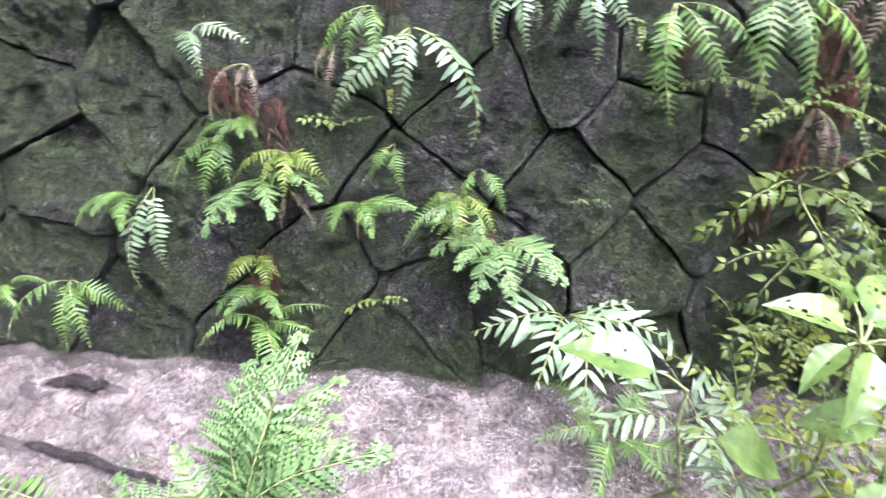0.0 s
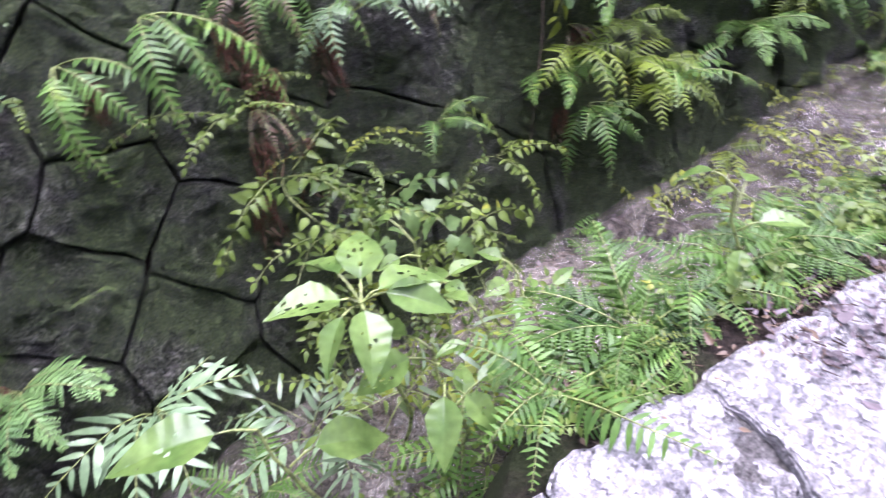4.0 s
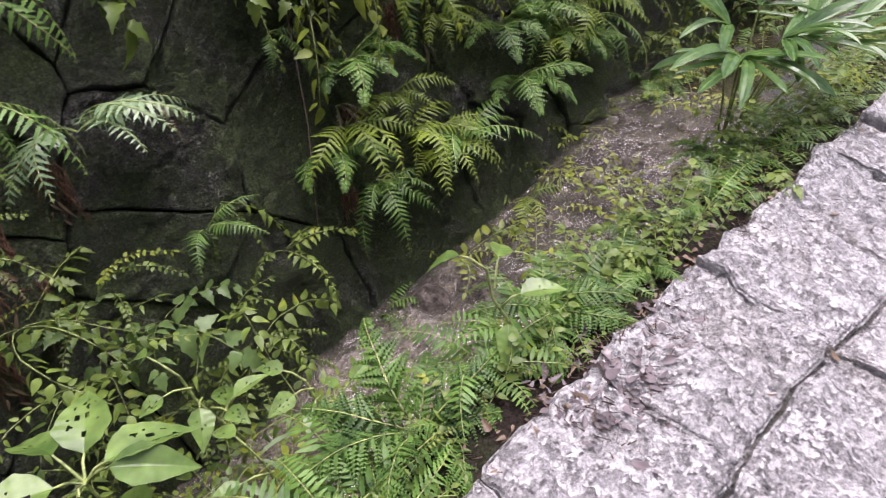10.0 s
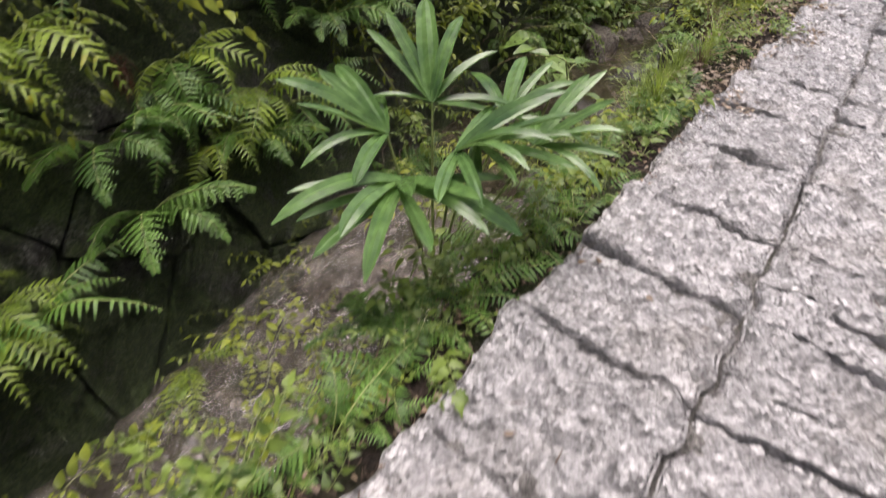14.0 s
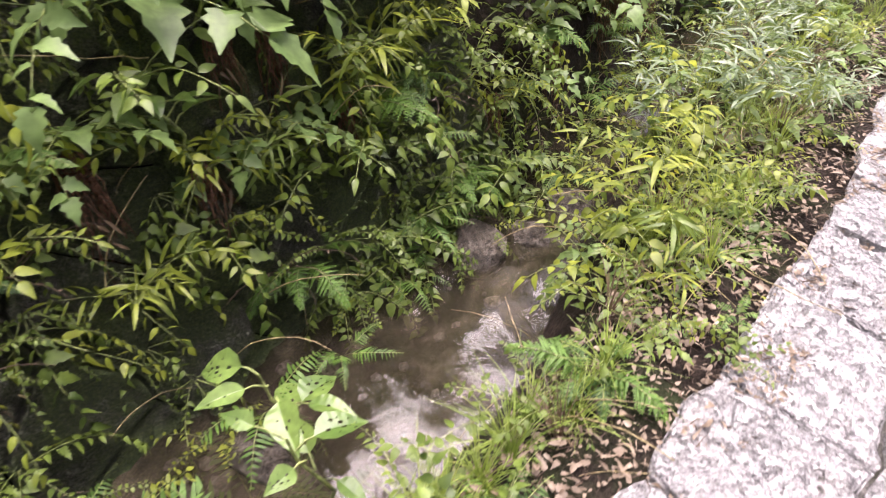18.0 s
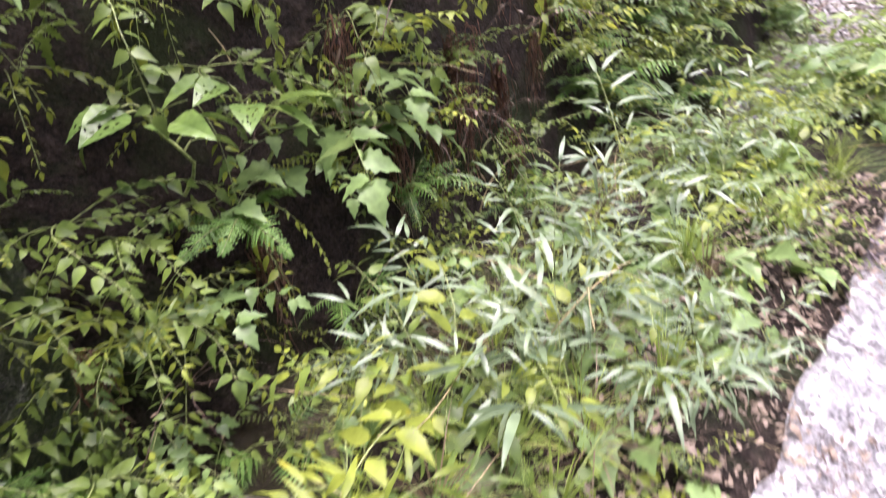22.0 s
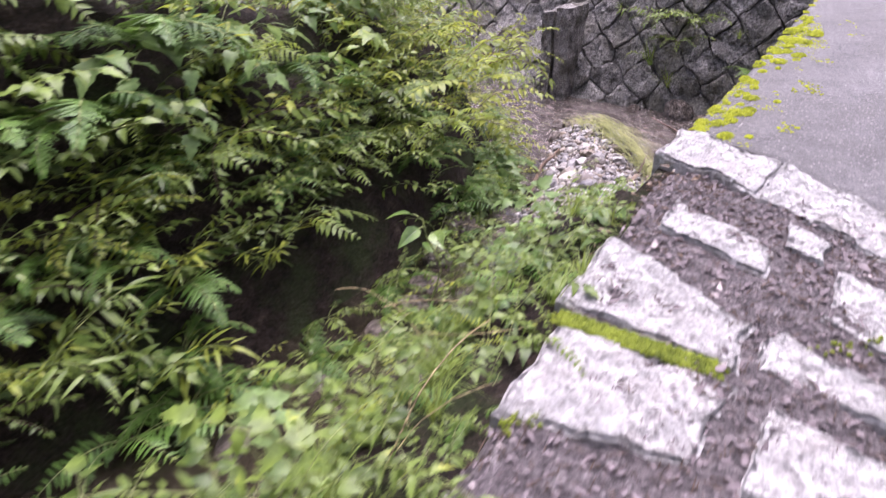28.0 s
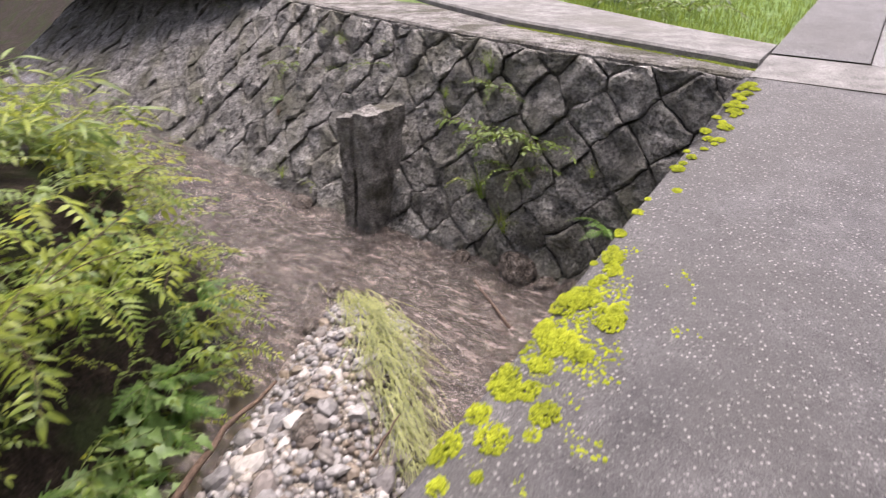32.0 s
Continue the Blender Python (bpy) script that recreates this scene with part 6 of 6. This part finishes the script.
def litter(name, count, area, label, r, size=(0.03, 0.08), materials=None, twigs=0.3, lift=0.004):
    """Fallen leaves and bits of twig strewn over a stretch of the ground."""
    pile = Pile()
    for _ in range(count):
        x, y, z = area(r)
        az = r.uniform(0, 6.28)
        d = Vector((math.cos(az), math.sin(az), r.uniform(-0.15, 0.3)))
        if r.random() < twigs:
            ln = r.uniform(0.012, 0.05)
            add_tube(pile, [(x, y, z + lift + 0.004), Vector((x, y, z + lift + 0.006)) + d * ln], r.uniform(0.001, 0.003), 1)
        else:
            s = r.uniform(*size)
            s = s * r.choice((0.6, 0.8, 1.0, 1.0, 1.5))
            add_leaf(pile, (x, y, z + lift + r.uniform(0, 0.012)), d, (r.uniform(-0.7, 0.7), r.uniform(-0.7, 0.7), 1), s, s * r.uniform(0.2, 0.75), r.choice(("ovate", "lance", "lobed", "tooth")), 0, r.uniform(-0.6, 0.9), r.uniform(-0.4, 0.8))
    return tagged(new(name, pile.mesh(name, materials or [M_DRY, M_TWIG])), label, "leaf litter", kind="stuff")


def verge_area(x0, x1, lo, hi):
    def pick(r):
        x = r.uniform(x0, x1)
        y = float(path_edge(x)) + r.uniform(lo, hi)
        return x, y, ground_at(x, y) + (0.03 if y < float(path_edge(x)) else 0.02)
    return pick


lr = random.Random(17)
M_PALEDRY = leaf_material("pale_dry_leaf", (0.07, 0.048, 0.032), (0.26, 0.20, 0.145), 0.5, 0.15, (0.46, 0.40, 0.32), 0.4, 0.2)
M_BARK = leaf_material("purple_brown_bark_crumb", (0.03, 0.022, 0.024), (0.17, 0.14, 0.145), 0.6, 0.05, (0.5, 0.44, 0.42), 0.4, 0.2)
litter("leaf_litter", 6500, verge_area(5.0, 9.4, -0.2, 0.42), "dry brown fallen leaves along the edge of the path", lr, (0.012, 0.034), [M_PALEDRY, M_TWIG], twigs=0.3)
litter("leaf_litter", 1100, verge_area(1.0, 5.3, -0.06, 0.22), "brown leaves and twigs in the gap beside the paving", lr, (0.01, 0.03), twigs=0.5)
litter("leaf_litter", 420, verge_area(1.6, 2.2, -0.26, 0.12), "dark wet leaves lying on the paving", lr, (0.012, 0.05), [M_BARK, M_TWIG], twigs=0.45)
litter("leaf_litter", 220, verge_area(1.0, 9.0, -1.6, 0.0), "scattered small bits of leaf on the paving", lr, (0.012, 0.035), twigs=0.6)
litter("leaf_litter", 300, verge_area(12.2, 13.4, -0.25, 0.1), "dark leaf crumbs on the pale stones", lr, (0.012, 0.04), twigs=0.4)
MULCH = ([7.3, 8.2, 9.0, 9.7, 10.9, 11.1, 12.9, 13.1, 13.3], [-0.06, -0.004, 0.006, 0.019, 0.021, 0.026, 0.026, 0.0, -0.04])


def debris_height(x, y):
    """Thickness of the crumbled bark over the paving; it thins out towards the middle of the path."""
    inner = np.clip((path_edge(x) - y - 0.75) / 0.5, 0, 1) * 0.016
    return 0.02 + rough_noise(x, y, 4.5, 0.024) + np.interp(x, *MULCH) - inner


def mulch_area(r):
    while True:
        x = r.uniform(7.8, 13.1)
        y = float(path_edge(x)) - r.uniform(0.0, 1.5)
        h = float(debris_height(np.array([x]), np.array([y]))[0])
        if h > 0.026 or r.random() < 0.05:
            return x, y, ground_at(x, y - 0.001) + max(h, 0.03)


litter("bark_mulch", 16000, mulch_area, "dark purple-brown crumbled bark and leaves over the paving", lr, (0.008, 0.03), [M_BARK, M_TWIG], twigs=0.35, lift=0.001)
debris = sheet("debris", np.arange(7.3, 13.3, 0.045), np.arange(-1.9, 0.9, 0.045),
               lambda gx, gy: ground_height(gx, np.minimum(gy, path_edge(gx) - 0.001)) + debris_height(gx, gy) - np.clip(gy - path_edge(gx) + 0.02, 0, 1) * 1.5 - np.clip((gx - concrete_start(gy) + 0.05) / 0.1, 0, 1) * 0.08, M_DEBRIS)
tagged(debris, "dark crumbled debris lying over the paving stones", "debris", kind="structure")
for x, y, kind, n, s in ((9.75, 0.35, "herb", 6, 0.14), (9.9, 0.2, "herb", 5, 0.12), (6.05, 0.42, "herb", 7, 0.16), (6.25, 0.5, "ladder", 5, 0.16)):
    plant(kind, (x, y, ground_at(x, y) + 0.02), n, s)
# ---- pieces of walls and pavement ----
for k, cell in enumerate(WALL_CELLS):
    if len(cell) < 3:
        continue
    near = -2.2 < sum(c[0] for c in cell) / len(cell) < 3.6
    me = stone_mesh("stone", cell, wall_point, 0.003, 0.036, 0.12, M_WALL, rng, edge=0.006, uneven=0.026, wander=0.007, step=0.028 if near else 0.06, chips=0.011 if near else 0.0,
                    rings_in=tuple(0.95 - 0.06 * k for k in range(15)) if near else (0.82, 0.64, 0.44, 0.22))
    if me:
        part("stone", me, wall)

path = tagged(new("path_paving"), "pale wet granite paving stones of the footpath", "path", kind="structure")
grit = sheet("path_grit", np.arange(-5.6, 11.0, 0.08), np.concatenate([np.arange(-3.4, 0.2, 0.12), np.arange(0.2, 0.62, 0.04)]),
             lambda gx, gy: ground_height(gx, np.minimum(gy, path_edge(gx) - 0.001)) + 0.012 + rough_noise(gx, gy, 9.0, 0.006) - np.clip(gy - path_edge(gx) + 0.05, 0, 1) * 2.0, M_GRIT)
tagged(grit, "wet grey grit filling the joints of the paving", "grit", kind="structure")

# stones that stand out of the debris: outer side (y, x from, x to), inner side (y, x from, x to)
PALE_STONES = [(0.815, 11.99, 12.40, 0.27, 11.95, 12.15), (0.74, 11.49, 11.86, 0.25, 11.60, 11.90), (0.70, 12.56, 12.80, 0.30, 12.42, 12.58), (0.21, 12.0, 12.19, -0.10, 11.94, 12.04),
               (0.14, 11.58, 11.86, -0.16, 11.54, 11.82), (0.90, 13.10, 13.40, 0.45, 12.95, 13.25), (0.43, 12.93, 13.23, -0.02, 12.70, 12.95), (0.29, 12.62, 12.76, 0.15, 12.58, 12.72),
               (0.10, 12.28, 12.52, -0.25, 12.16, 12.42), (-0.16, 11.86, 12.14, -0.5, 11.8, 12.1), (-0.20, 11.44, 11.80, -0.56, 11.4, 11.76), (-0.05, 12.6, 12.92, -0.4, 12.36, 12.78)]
pale_cells = [[np.array(c) for c in ((c0, y0), (d0, y0), (b0, y1), (a0, y1))] for y1, a0, b0, y0, c0, d0 in PALE_STONES]
pale_cells = [[sum(cell) / 4 + (c - sum(cell) / 4) * 1.07 for c in cell] for cell in pale_cells]
sites = []
for row in range(3, 10):
    sites += [(x + (row % 2) * 0.2, 0.32 - row * 0.37 + rng.uniform(-0.11, 0.11)) for x in (11.2, 11.7, 12.2, 12.7, 13.2)]
paving = voronoi(sites, (10.9, -3.4, 13.6, -0.62))
# courses of stones across the path, each about half a metre wide; a long joint runs along the path about half a metre from its edge
JOINTS = [2.37, 2.86, 3.325, 3.73, 4.14, 4.60, 5.06]
LONG_JOINT = profile((-6, 0.02), (2.3, 0.08), (2.8, 0.04), (3.3, -0.02), (4.6, 0.0), (7, 0.05), (11, 0.02))
x0 = -5.5
while x0 < 10.85:
    ahead = [j for j in JOINTS if j > x0 + 0.1]
    x1 = ahead[0] if ahead and ahead[0] - x0 < 0.6 else min(10.9, x0 + rng.uniform(0.4, 0.53))
    if 10.9 - x1 < 0.25:
        x1 = 10.9
    tops = [np.array((x0, 0.52)), np.array((x1, 0.52))]
    deep = 0
    while tops[0][1] > -3.2:
        step = rng.uniform(0.36, 0.62)
        if deep == 0:
            lows = [np.array((u, float(LONG_JOINT(u)) - float(path_edge(u)) + 0.52)) for u in (x0, x1)]
        else:
            lows = [tops[0] - np.array((0, step)), tops[1] - np.array((0, step))]
        if deep and rng.random() < 0.35:
            mid = rng.uniform(0.35, 0.65)
            a, b = tops[0] * (1 - mid) + tops[1] * mid, lows[0] * (1 - mid) + lows[1] * mid
            paving += [[lows[0], b, a, tops[0]], [b, lows[1], tops[1], a]]
        else:
            paving.append([lows[0], lows[1], tops[1], tops[0]])
        tops, deep = lows, deep + 1
    x0 = x1
for cell, pale in [(c, False) for c in paving] + [(c, True) for c in pale_cells]:
    if len(cell) < 3:
        continue
    mid = sum(cell) / len(cell)
    if not pale and mid[0] > float(concrete_start(mid[1] + float(path_edge(mid[0])) - 0.52)) + 0.3:
        continue

    def place(u, v, out):
        y = v if pale else v + float(path_edge(u)) - 0.52
        return (u, y, ground_at(u, min(y, float(path_edge(u)) - 0.001)) + 0.018 + out - 0.03 * min(1.0, max(0.0, (u - float(concrete_start(y))) / 0.08)))
    near = 0.3 < mid[0] < 7.0 and mid[1] > -0.75
    if pale:
        me = stone_mesh("paving_stone", cell, place, 0.004, 0.04, 0.12, M_WHITESTONE, rng, edge=0.03, uneven=0.012, wander=0.018, step=0.03, chips=0.012, rings_in=tuple(0.94 - 0.07 * k for k in range(12)))
    else:
        me = stone_mesh("paving_stone", cell, place, 0.006, 0.02, 0.2, M_PATH, rng, edge=0.016, uneven=0.02, wander=0.022, step=0.022 if near else 0.06, chips=0.011 if near else 0.0,
                        rings_in=tuple(0.95 - 0.045 * k for k in range(20)) if near else (0.82, 0.64, 0.44, 0.22))
    if me:
        part("paving_stone", me, path)

for cell in FAR_CELLS:
    if len(cell) < 3:
        continue
    me = stone_mesh("stone", cell, far_point, 0.006, 0.04, 0.1, M_FARWALL, rng, edge=0.02, uneven=0.03, wander=0.018)
    if me:
        part("stone", me, far_wall)
